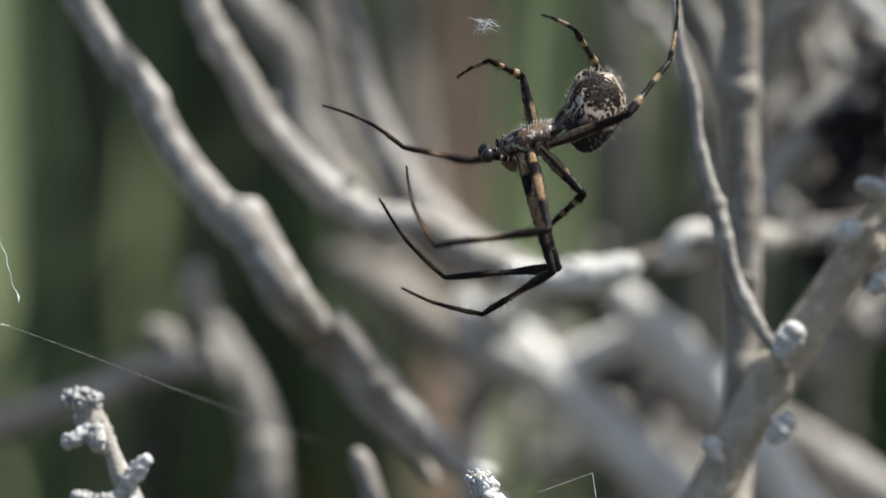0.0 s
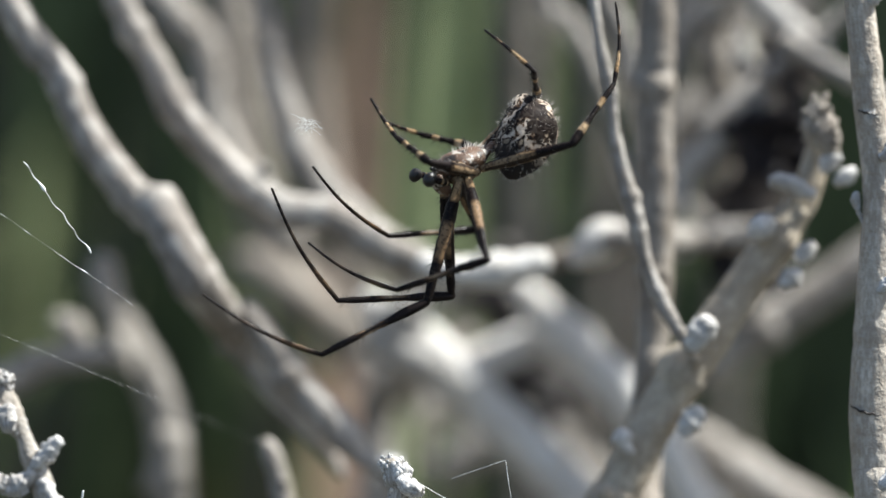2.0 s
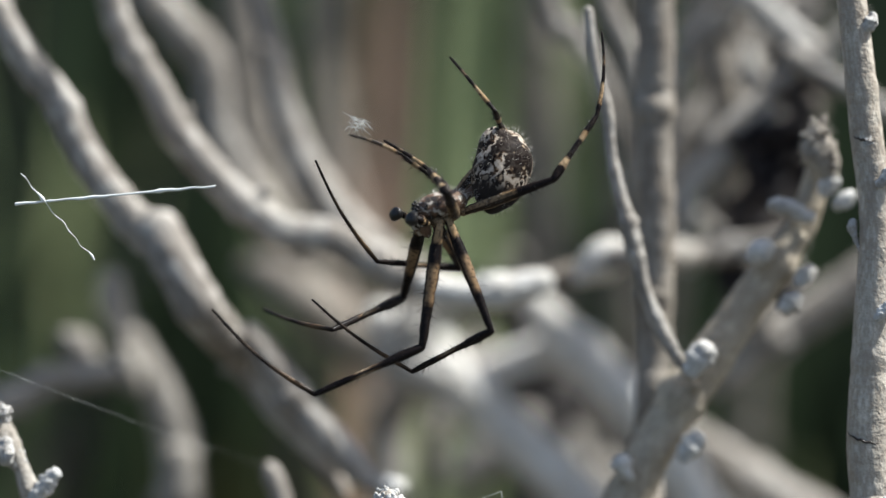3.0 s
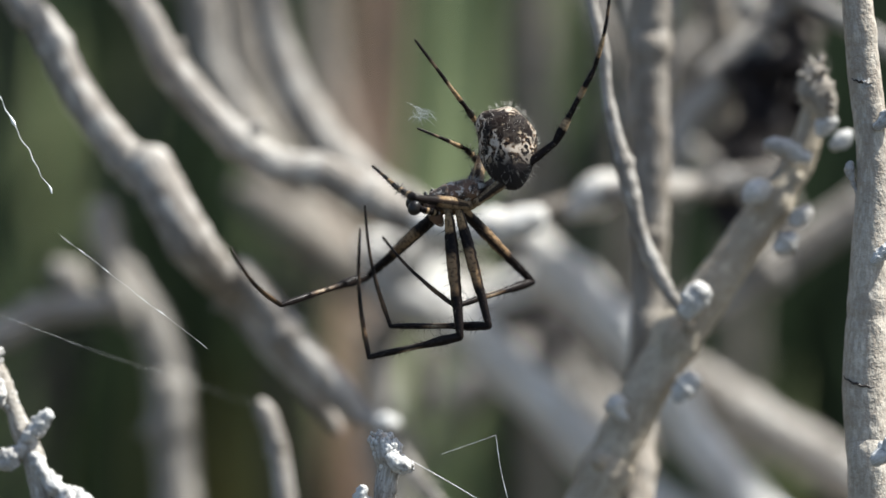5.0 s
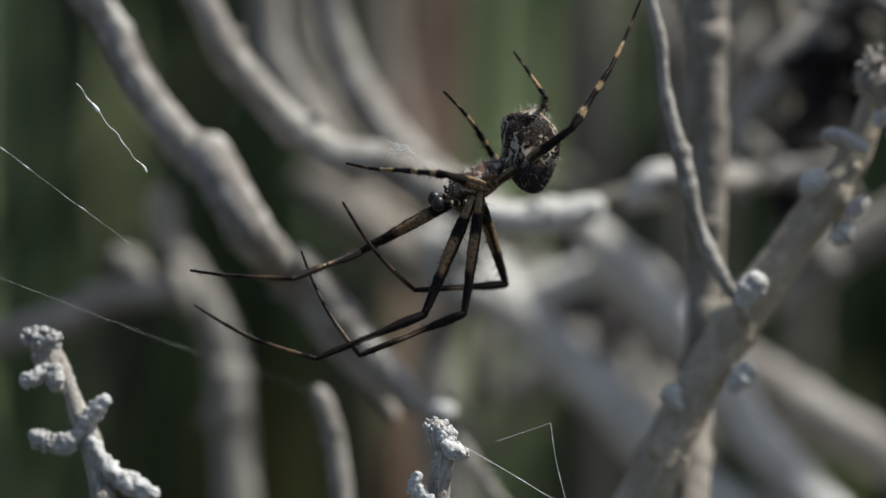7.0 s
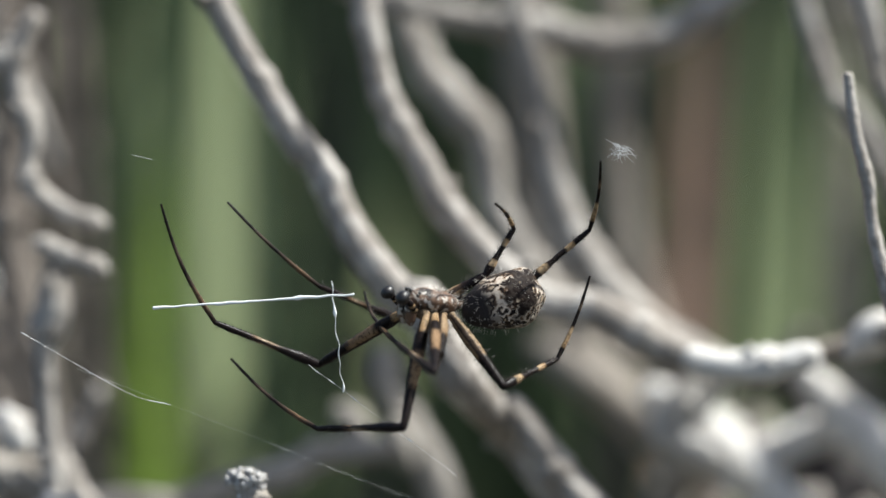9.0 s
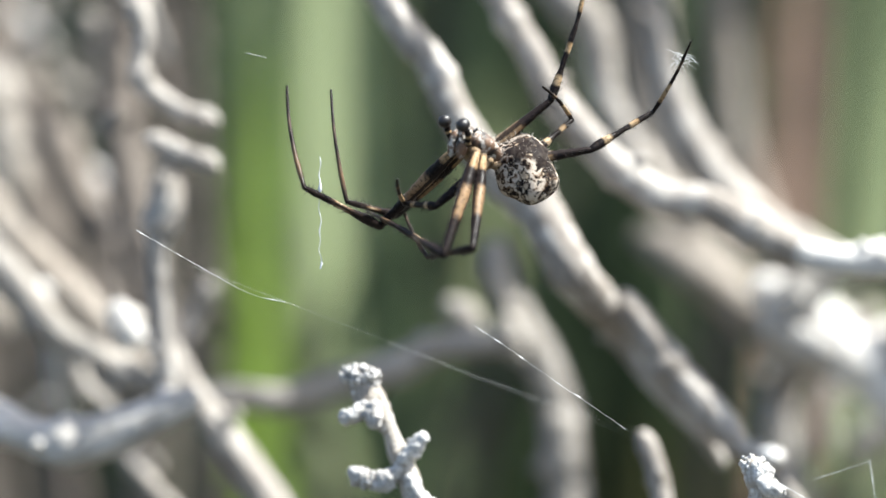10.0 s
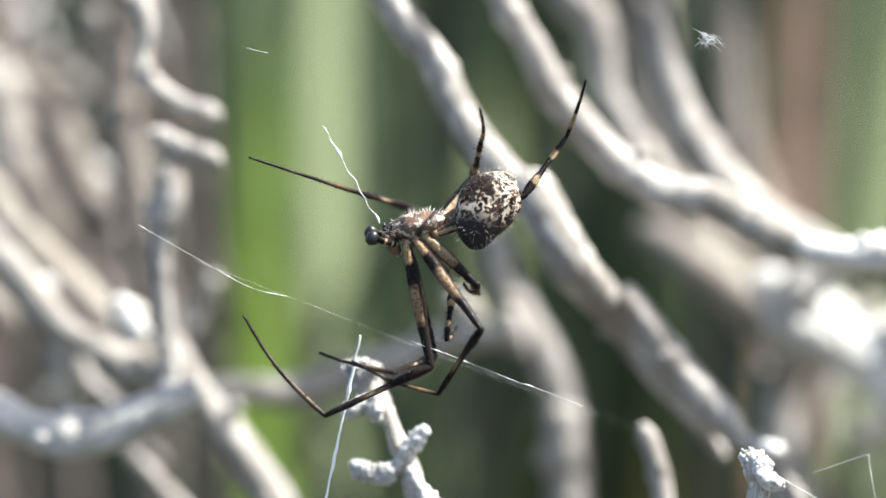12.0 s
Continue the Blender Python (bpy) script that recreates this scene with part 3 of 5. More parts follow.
sunlit_stem(main, (10.3, 46.1, 223.6, 0.99), (12.2, 45.6, 221.5, 1.48), (15.3, 44.8, 218.5, 1.73), (18.1, 44.0, 215.8, 1.81), (20.6, 43.3, 213.0, 1.73), (22.3, 42.4, 209.8, 1.65), down=True)
stem(main, (5.0, 41.7, 225.2, 1.16), (1.8, 41.0, 222.9, 1.50), (0.5, 40.5, 221.0, 1.50), (3.7, 40.1, 219.4, 1.50), material=PALE_GREY)
stem(main, (3.1, 54.5, 215.3, 1.01), (0.8, 63.4, 209.7, 1.56), (0.1, 62.5, 206.2, 1.69), (0.7, 61.0, 200.9, 1.80), (1.1, 59.7, 196.1, 1.80), down=True)
stem(main, (21.7, 49.0, 212.5, 1.46), (27.9, 47.9, 208.3, 1.75), (32.2, 47.2, 205.8, 1.88), (38.5, 46.3, 202.5, 1.88), down=True)
stem(main, (22.1, 43.7, 217.5, 1.46), (27.5, 44.4, 220.7, 1.62), (33.3, 45.2, 224.3, 1.50), (39.4, 46.2, 228.7, 1.62), (44.9, 47.1, 232.8, 1.35), (49.1, 47.8, 236.0, 1.16))
stem(main, (22.3, 40.4, 248.6, 0.78), (23.2, 40.2, 248.0, 1.05), (25.1, 39.9, 246.8, 1.05), (27.6, 39.4, 244.7, 1.01), (29.7, 38.9, 243.1, 0.93), (30.5, 38.8, 242.4, 0.58), material=PALE_GREY)
stem(main, (23.7, 44.2, 247.6, 0.87), (23.9, 43.9, 246.0, 1.03), (23.3, 43.1, 243.3, 1.15), (23.3, 42.6, 241.4, 1.15), (24.2, 41.8, 238.3, 1.03), (24.5, 41.1, 235.6, 0.87), (24.0, 40.1, 232.1, 0.71), material=FAR_STEM, up=True)
stem(main, (25.1, 40.9, 242.9, 0.55), (25.3, 40.6, 241.6, 0.94), (25.6, 40.3, 240.5, 0.86), (25.8, 40.1, 239.6, 0.47), material=PALE_GREY)
stem(main, (26.5, 39.0, 239.3, 0.70), (25.8, 38.7, 238.5, 0.90), (24.0, 38.2, 236.9, 0.94), (22.7, 38.0, 235.8, 1.01), (21.3, 37.7, 234.5, 0.94), (20.8, 37.4, 233.5, 0.78), (20.7, 37.0, 232.2, 0.74), (20.9, 36.8, 231.5, 0.51), material=PALE_GREY)
bud(main, (19.9, 34.6, 231.0, 0.46), (20.4, 34.4, 230.2, 0.81), (20.8, 34.2, 229.3, 0.46))
# Two dark stems added to stand in for the shadow behind these twigs
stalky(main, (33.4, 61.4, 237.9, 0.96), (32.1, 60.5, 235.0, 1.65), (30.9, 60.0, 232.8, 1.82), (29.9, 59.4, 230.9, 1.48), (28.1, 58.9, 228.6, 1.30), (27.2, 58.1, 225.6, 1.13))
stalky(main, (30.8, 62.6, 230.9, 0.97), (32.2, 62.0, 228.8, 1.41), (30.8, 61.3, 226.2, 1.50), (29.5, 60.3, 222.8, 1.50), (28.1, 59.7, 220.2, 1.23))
stem(main, (33.6, 46.8, 251.6, 0.68), (28.7, 46.4, 249.2, 0.75), (25.1, 46.0, 247.3, 0.83), (23.1, 45.8, 246.2, 0.75), (21.5, 45.3, 244.0, 0.64), (20.7, 44.6, 240.9, 0.56), up=True)
stem(main, (25.4, 41.7, 247.9, 0.66), (22.6, 41.1, 245.2, 0.70), (20.9, 40.6, 243.3, 0.66), (19.8, 39.4, 238.8, 0.62), (19.8, 38.3, 235.0, 0.55), up=True)
stem(main, (10.7, 47.4, 247.7, 0.68), (13.4, 46.0, 243.1, 0.75), (15.0, 45.3, 240.6, 0.71), (16.0, 44.5, 238.0, 0.64), (18.0, 42.7, 231.8, 0.56), up=True)
stem(main, (13.1, 35.6, 254.2, 0.78), (14.6, 34.0, 247.6, 0.67), (15.8, 33.3, 245.0, 0.71), (16.9, 32.4, 241.3, 0.60), (17.3, 31.8, 238.7, 0.53), up=True)
stem(main, (31.8, 59.9, 221.0, 0.83), (30.1, 60.8, 224.0, 0.83), (28.7, 61.7, 227.0, 0.74), (30.1, 63.2, 232.6, 0.70), (32.8, 64.4, 237.3, 0.62))
sunlit_stem(main, (6.9, 46.8, 217.2, 1.48), (10.7, 47.2, 218.8, 1.36), (13.2, 47.4, 219.6, 1.36))
sunlit_stem(main, (1.0, 71.8, 213.9, 1.53), (4.7, 71.0, 210.9, 1.87), (9.4, 70.6, 209.7, 2.01), (14.1, 71.1, 211.2, 1.83), (17.8, 70.7, 210.1, 1.74))
stem(main, (-3.1, 89.2, 206.3, 1.32), (1.4, 88.4, 204.1, 1.88), (7.0, 87.5, 201.8, 2.11), (12.0, 86.6, 199.7, 1.97), (16.3, 85.8, 197.8, 1.64))
stem(main, (6.8, 80.8, 197.5, 1.61), (10.8, 81.5, 200.2, 1.93), (14.7, 81.3, 200.0, 2.07), (19.2, 80.1, 196.7, 1.93), (22.2, 78.8, 193.0, 1.75))
stem(main, (-23.5, 48.0, 252.8, 0.83), (-18.7, 47.9, 250.9, 0.90), (-14.7, 48.0, 249.6, 0.98), (-8.2, 48.2, 248.5, 1.20), (-4.2, 48.3, 247.5, 1.32), (-0.2, 48.8, 247.9, 1.32), (3.9, 49.6, 250.1, 1.13), (7.1, 50.5, 252.7, 0.94), up=True)
backing = plant("brown_shrub", 30, 260, FAR_STEM, "brown-grey bare stems of a shrub behind", "shrub")
stem(backing, (-13.2, 103.3, 242.9, 2.16), (-12.6, 100.5, 232.4, 2.16), (-11.4, 98.0, 223.0, 2.06), (-8.9, 95.7, 214.5, 1.92), (-4.4, 94.1, 208.4, 1.68), (0.7, 92.8, 203.4, 1.44), up=True)
stem(backing, (-6.0, 118.3, 240.6, 1.78), (-5.7, 115.3, 229.6, 1.78), (-4.6, 111.9, 216.9, 1.67), (-1.2, 109.5, 207.9, 1.52), (3.6, 107.7, 201.0, 1.27), up=True)
fork = plant("forked_stem", 14, 40, STEM, "forked grey stem with small dry buds", "stem")
stem(fork, (11.2, 6.8, 252.1, 0.30), (11.6, 6.1, 249.2, 0.32), (12.3, 5.4, 246.4, 0.38), (12.5, 4.9, 244.4, 0.33), (13.0, 4.3, 242.0, 0.42), (13.7, 3.7, 239.6, 0.54), (14.5, 3.0, 236.6, 0.39), (15.5, 2.3, 234.3, 0.46), (16.6, 1.9, 232.6, 0.36), (17.1, 1.7, 231.9, 0.36))
stem(fork, (25.1, 7.4, 243.4, 0.72), (24.0, 6.5, 239.9, 0.91), (22.2, 5.8, 237.2, 1.11), (20.2, 5.0, 234.4, 1.21), (17.7, 4.0, 230.9, 1.31), (16.0, 3.4, 228.4, 1.31), (14.4, 2.6, 225.6, 1.34), (12.9, 1.9, 222.7, 1.37), (11.3, 1.0, 219.7, 1.37), down=True, material=TAN_BARK)
stem(backing, (16.0, 16.9, 257.6, 1.01), (15.9, 15.5, 252.6, 1.08), (15.9, 14.2, 247.7, 1.15), (15.8, 13.0, 242.7, 1.15), (16.0, 11.8, 238.5, 1.11), (15.9, 10.7, 234.2, 1.08), (15.8, 9.5, 229.9, 1.05), (15.5, 8.2, 225.3, 1.01), down=True, up=True, material=FAR_STEM)
bud(fork, (17.05, 0.86, 232.39, 0.50), (17.49, 0.99, 233.14, 0.74), (17.86, 1.05, 233.57, 0.64))
bud(fork, (20.82, 4.24, 238.09, 0.52), (21.13, 4.30, 238.40, 0.78), (21.56, 4.36, 238.71, 0.64))
bud(fork, (22.00, 5.00, 241.10, 0.48), (22.80, 4.90, 240.90, 0.55), (23.60, 4.80, 240.60, 0.45), (24.10, 4.70, 240.40, 0.37))
bud(fork, (24.89, 5.05, 241.82, 0.37), (25.14, 5.17, 242.25, 0.58), (25.57, 5.17, 242.44, 0.37))
bud(fork, (25.67, 4.84, 241.10, 0.37), (26.16, 4.90, 241.47, 0.55), (26.47, 4.96, 241.72, 0.34))
bud(fork, (23.49, 3.76, 236.82, 0.40), (23.80, 3.89, 237.19, 0.55), (24.11, 3.95, 237.50, 0.40))
bud(fork, (22.54, 3.36, 235.32, 0.40), (22.97, 3.49, 235.69, 0.58), (23.28, 3.55, 236.00, 0.40))
bud(fork, (16.83, 1.29, 227.12, 0.45), (17.20, 1.47, 227.67, 0.67), (17.57, 1.54, 228.11, 0.55))
bud(fork, (13.71, 1.09, 225.91, 0.30), (13.40, 1.21, 226.35, 0.40), (13.28, 1.27, 226.60, 0.64), (13.21, 1.33, 226.84, 0.52))
flower_head(fork, (24.7, 6.1, 245.3, 0.40), (24.5, 5.9, 244.6, 0.85), (24.8, 5.6, 243.8, 0.94), (25.2, 5.3, 242.8, 0.60))
pole = plant("upright_stem", 28, -4, POLE, "upright pale grey stem with knobby buds", "stem")
stem(pole, (24.6, 1.7, 260.0, 0.77), (25.1, 0.1, 254.1, 0.81), (25.5, -0.9, 250.6, 0.84), (25.9, -1.9, 246.9, 0.90), (26.4, -3.2, 242.5, 0.90), (26.2, -4.6, 237.5, 0.99), (26.0, -6.3, 231.1, 1.19), (26.1, -7.2, 228.0, 1.16), (26.2, -8.6, 223.0, 1.09), down=True)
bud(pole, (25.6, -0.9, 252.4, 0.20), (26.0, -0.8, 252.8, 0.43), (26.2, -0.7, 253.2, 0.26))
bud(pole, (25.7, -2.8, 246.4, 0.14), (25.9, -2.7, 246.7, 0.28), (26.0, -2.7, 246.9, 0.14))
bud(pole, (26.4, -3.7, 244.5, 0.26), (27.1, -3.6, 245.0, 0.45), (27.3, -3.5, 245.4, 0.23))
bud(pole, (25.6, -3.7, 240.6, 0.11), (25.3, -3.5, 241.3, 0.13), (25.1, -3.3, 242.0, 0.27), (25.2, -3.2, 242.3, 0.17))
bud(pole, (26.3, -5.6, 237.5, 0.26), (26.9, -5.5, 238.0, 0.40), (27.1, -5.4, 238.4, 0.23))
bud(pole, (25.8, -11.6, 228.3, 0.34), (26.8, -11.4, 229.1, 0.59), (27.2, -11.3, 229.4, 0.36))
scar(pole, (25.9, -6.4, 231.0, 1.16), 0.05, 0.75, -0.55)
scar(pole, (26.2, -4.6, 237.5, 0.96), 0.35, 0.9, 0.45)
scar(pole, (25.9, -2.0, 246.7, 0.89), 0.15, 0.7, -0.4)
knobby = plant("knobby_twig", -2, 10, STEM_NEAR, "knobby dry twig with pale crusted buds", "twig")
stem(knobby, (-22.4, -1.9, 230.9, 0.73), (-21.9, -2.2, 229.8, 0.91), (-21.4, -2.5, 229.0, 0.82), (-20.7, -2.8, 228.1, 0.47), (-20.3, -3.1, 227.1, 0.56), (-19.9, -3.4, 226.3, 0.64), (-19.4, -3.8, 224.9, 0.64), (-18.8, -4.6, 222.5, 0.67), (-18.1, -5.3, 220.1, 0.67), down=True)
bud(knobby, (-20.1, -3.9, 226.2, 0.35), (-20.9, -4.1, 225.5, 0.56), (-21.6, -4.1, 225.5, 0.38), (-22.3, -4.0, 225.8, 0.56), (-22.7, -3.9, 226.0, 0.35))
bud(knobby, (-20.0, -3.8, 226.5, 0.35), (-19.3, -3.6, 227.2, 0.50), (-18.7, -3.4, 227.9, 0.38))
bud(knobby, (-21.9, -3.3, 229.7, 0.32), (-22.5, -3.5, 229.2, 0.50), (-23.1, -3.5, 229.0, 0.41))
bud(knobby, (-21.3, -3.8, 229.9, 0.38), (-21.4, -4.0, 229.3, 0.52), (-21.3, -4.1, 228.9, 0.41))
bud(knobby, (-19.5, -4.1, 225.7, 0.35), (-18.7, -4.5, 224.5, 0.47), (-17.7, -4.7, 223.6, 0.58), (-16.7, -4.9, 223.2, 0.53), (-15.9, -5.0, 222.9, 0.35))
crust(knobby, (-23.1, -2.3, 231.1, 0.44), (-22.3, -2.3, 231.2, 0.53), (-21.5, -2.4, 231.0, 0.44))
crust(knobby, (-22.4, -2.1, 230.3, 0.64), (-21.8, -2.3, 229.6, 0.73), (-21.2, -2.5, 228.8, 0.59), (-20.7, -2.8, 228.1, 0.38))
crust(knobby, (-20.8, -4.1, 225.4, 0.47), (-22.3, -4.0, 225.7, 0.50))
tip = plant("crusted_twig", 0, -6, STEM_NEAR, "short dry twig with a white crusted tip", "twig")
stem(tip, (-0.3, -9.2, 228.6, 0.51), (-0.1, -9.4, 228.0, 0.68), (0.1, -9.6, 227.2, 0.62), (-0.1, -10.0, 226.1, 0.59), (-0.2, -10.7, 224.1, 0.62), (-0.4, -11.4, 221.8, 0.65), (-0.6, -12.4, 218.9, 0.65), down=True)
bud(tip, (0.1, -10.4, 228.1, 0.25), (0.6, -10.5, 227.7, 0.42), (1.0, -10.6, 227.6, 0.34))
bud(tip, (-0.5, -11.4, 225.0, 0.42), (-1.1, -11.2, 225.5, 0.45), (-1.4, -11.0, 226.0, 0.45), (-1.3, -10.9, 226.5, 0.28))
bud(tip, (-0.5, -12.3, 222.4, 0.56), (-1.3, -12.1, 223.0, 0.92), (-1.9, -11.8, 223.7, 0.98), (-2.3, -11.6, 224.2, 0.70))
crust(tip, (-0.6, -9.1, 228.7, 0.39), (-0.1, -9.3, 228.3, 0.65), (0.1, -9.5, 227.7, 0.65))
crust(tip, (0.2, -9.9, 228.0, 0.31), (0.6, -10.1, 227.6, 0.42), (1.1, -10.1, 227.4, 0.34))
stub = plant("blunt_twig", -4, 30, STEM, "thin blunt grey twig", "twig")
stem(stub, (-7.5, 12.5, 222.5, 0.48), (-7.2, 12.3, 221.9, 0.68), (-6.5, 11.7, 219.9, 0.61), (-6.0, 10.6, 216.6, 0.68), (-5.6, 9.5, 213.3, 0.71), (-5.4, 8.3, 209.3, 0.74), down=True)
pale = plant("stout_stem", -8, 120, STOUT_BARK, "stout pale grey stem with a side branch", "stem")
stem(pale, (-21.1, 39.2, 221.1, 0.88), (-22.0, 39.5, 222.1, 1.24), (-22.7, 39.6, 222.6, 0.80))
stem(pale, (-19.8, 42.6, 226.1, 0.89), (-19.7, 42.3, 224.8, 1.25), (-19.2, 41.9, 223.2, 1.09), (-18.1, 41.3, 221.4, 1.13), (-16.8, 40.8, 219.2, 1.37), (-15.7, 40.1, 216.6, 1.49), (-15.0, 39.4, 213.9, 1.54), (-14.8, 38.6, 211.2, 1.54), down=True)
stem(pale, (-18.6, 38.4, 221.8, 0.80), (-18.3, 38.1, 220.8, 1.03), (-17.9, 37.8, 219.6, 0.72))
stem(pale, (-19.4, 36.0, 221.0, 0.91), (-21.1, 36.0, 221.0, 1.03), (-23.9, 35.8, 220.5, 1.03), (-25.9, 35.5, 219.4, 1.21), (-29.8, 35.2, 218.3, 1.13), (-33.7, 34.9, 217.1, 1.10), (-37.5, 33.3, 217.8, 1.03), (-40.7, 32.7, 217.5, 1.07), (-43.0, 32.2, 217.0, 0.92))
left = plant("bushy_shrub", -40, 150, STEM, "tangled leafless grey shrub with curved stems", "shrub")
stem(left, (-67.2, 32.0, 248.1, 0.89), (-63.1, 31.1, 244.9, 0.97), (-60.5, 30.3, 241.7, 1.08), (-58.9, 29.6, 239.5, 1.26), (-57.1, 29.1, 237.4, 0.93), (-56.0, 28.4, 234.8, 1.08), (-53.8, 27.6, 231.8, 0.89), (-52.8, 27.3, 230.7, 0.82), (-51.0, 26.8, 228.8, 1.04), (-48.9, 26.1, 226.2, 1.04), (-46.9, 25.6, 224.4, 0.89), (-44.9, 25.3, 223.3, 0.97), (-42.6, 25.0, 222.0, 1.19), (-40.9, 24.8, 221.5, 0.82), up=True, material=STOUT_BARK)
stem(left, (-40.4, 24.8, 225.1, 0.63), (-39.4, 24.3, 223.3, 0.96), (-38.1, 23.7, 221.1, 0.96), (-36.1, 23.1, 218.6, 1.15), (-34.4, 22.4, 216.4, 1.22), (-32.8, 21.8, 214.1, 1.29), (-31.1, 20.9, 210.6, 1.33), down=True, material=STEM)
stem(left, (-68.6, 33.0, 236.5, 1.03), (-64.5, 32.0, 232.7, 1.10), (-61.9, 31.4, 230.8, 1.06), (-58.6, 30.8, 228.1, 1.18), (-55.3, 30.1, 225.8, 1.14), (-53.0, 29.8, 224.5, 0.99), (-52.1, 29.6, 223.8, 0.53), up=True, material=FAR_STEM)
stem(left, (-62.2, 13.5, 229.6, 1.24), (-58.4, 12.9, 227.2, 1.38), (-55.3, 12.3, 225.1, 1.31), (-53.0, 12.1, 224.4, 1.11), (-50.4, 12.0, 223.7, 1.45), (-48.2, 11.9, 223.3, 1.49), (-46.0, 11.7, 222.5, 1.17), (-43.7, 11.5, 222.0, 1.52), (-40.5, 11.7, 222.6, 1.45), (-37.6, 12.0, 223.8, 1.17), (-35.6, 12.3, 224.7, 0.83), material=PALE_GREY)
stem(left, (-65.8, 40.3, 240.7, 0.94), (-61.5, 39.6, 237.9, 1.06), (-56.8, 38.1, 232.3, 1.29), (-53.4, 37.0, 228.0, 1.41), (-50.0, 36.1, 224.9, 1.45), (-47.3, 35.4, 222.2, 1.29), (-44.8, 34.6, 219.5, 1.06), material=FAR_STEM)
stem(left, (-39.8, 25.1, 253.2, 0.53), (-40.7, 24.3, 250.4, 0.53), (-40.7, 23.8, 248.6, 0.57), (-40.1, 23.4, 247.0, 0.71), (-39.7, 23.1, 245.8, 0.60), (-40.0, 22.6, 244.0, 0.53), (-39.7, 22.3, 242.6, 0.78), (-38.5, 22.0, 241.6, 0.71), (-37.0, 21.7, 240.8, 0.68), (-35.4, 21.6, 240.4, 0.64), (-35.0, 21.6, 240.3, 0.36), material=STEM)
stem(left, (-38.8, 19.4, 239.6, 0.49), (-38.2, 19.3, 239.4, 0.77), (-37.5, 19.2, 238.9, 0.70), (-36.0, 19.0, 238.5, 0.70), (-34.9, 19.0, 238.1, 0.67), (-34.6, 18.9, 237.9, 0.39), material=STEM)
stem(left, (-38.4, 20.9, 237.5, 0.57), (-38.2, 20.6, 236.5, 1.07), (-38.3, 20.1, 234.9, 1.14), (-38.6, 19.9, 233.8, 1.00), (-38.8, 19.5, 232.8, 0.71), (-38.7, 18.9, 230.0, 0.68), (-38.4, 17.9, 226.5, 0.71), (-38.0, 17.1, 223.3, 0.71), material=STEM)
stem(left, (-45.8, 27.7, 247.6, 0.51), (-45.0, 27.9, 248.4, 0.95), (-44.2, 28.1, 249.0, 0.84), (-43.5, 28.1, 249.4, 0.62), (-42.1, 28.4, 250.3, 0.69), (-40.6, 29.1, 252.6, 0.62), material=STEM)
stem(left, (-43.1, 23.2, 238.7, 0.32), (-42.7, 23.4, 239.2, 0.61), (-42.2, 23.5, 239.9, 0.58), (-41.9, 23.7, 240.4, 0.32), material=FAR_STEM)
bud(left, (-42.6, 22.3, 227.4, 0.69), (-41.9, 22.1, 226.6, 1.09), (-41.5, 21.8, 225.6, 0.87))
bud(left, (-37.6, 13.3, 224.7, 0.52), (-37.1, 13.2, 224.2, 0.76), (-36.8, 12.9, 223.3, 0.56))
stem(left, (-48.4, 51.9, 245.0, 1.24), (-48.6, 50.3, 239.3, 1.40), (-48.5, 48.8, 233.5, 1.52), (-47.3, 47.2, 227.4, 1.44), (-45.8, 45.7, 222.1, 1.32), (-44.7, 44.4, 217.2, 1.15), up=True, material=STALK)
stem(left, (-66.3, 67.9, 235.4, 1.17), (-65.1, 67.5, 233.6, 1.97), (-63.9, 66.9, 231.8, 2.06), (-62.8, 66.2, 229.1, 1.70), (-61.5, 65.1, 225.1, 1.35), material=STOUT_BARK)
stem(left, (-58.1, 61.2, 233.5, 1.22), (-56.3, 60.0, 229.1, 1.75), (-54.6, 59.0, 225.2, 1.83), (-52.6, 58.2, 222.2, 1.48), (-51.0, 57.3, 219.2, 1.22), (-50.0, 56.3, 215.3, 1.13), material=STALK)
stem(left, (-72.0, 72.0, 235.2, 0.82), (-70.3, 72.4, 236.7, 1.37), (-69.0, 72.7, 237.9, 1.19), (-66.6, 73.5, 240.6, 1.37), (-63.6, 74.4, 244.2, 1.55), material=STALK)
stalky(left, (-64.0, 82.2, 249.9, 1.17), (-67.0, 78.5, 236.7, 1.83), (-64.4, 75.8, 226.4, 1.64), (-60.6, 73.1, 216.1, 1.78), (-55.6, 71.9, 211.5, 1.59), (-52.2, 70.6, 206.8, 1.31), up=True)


def spray(owner, x, y, z, w, h, n, seed, pale=0.15):
    """Short crooked twigs with knobs, crowded round a place (mm) inside a shrub."""
    r = random.Random(seed)
    for _ in range(n):
        p = Vector((x + r.uniform(-w, w), y + r.uniform(-4, 14), z + r.uniform(-h, h)))
        d = Vector((r.uniform(-0.8, 0.8), r.uniform(-0.5, 0.5), r.uniform(0.25, 1))).normalized() * r.uniform(2.5, 5)
        k = r.uniform(0.35, 0.75)
        b = Vector((r.uniform(-1, 1), r.uniform(-1, 1), r.uniform(-1, 1)))
        rows = [(*(p - d * 1.6), k * 0.9), (*(p - d * 0.5 + b), k), (*(p + d * 0.3), k * r.uniform(0.9, 1.5)), (*(p + d + b * 0.5), k * 0.8), (*(p + d * 1.3), k * r.uniform(0.8, 1.6))]
        path = spline(local(owner, rows), 0.0005)
        v, f, u = tube(path, 10, 0.3, 900, seed + k)
        mesh_object("twig", v, f, BUD if r.random() < pale else PLANT_MATERIAL[owner.name], owner, u)


spray(main, 28.5, 47.0, 238.0, 5.0, 7.0, 7, 3)
spray(main, 26.0, 50.2, 230.4, 3.0, 5.1, 4, 5)
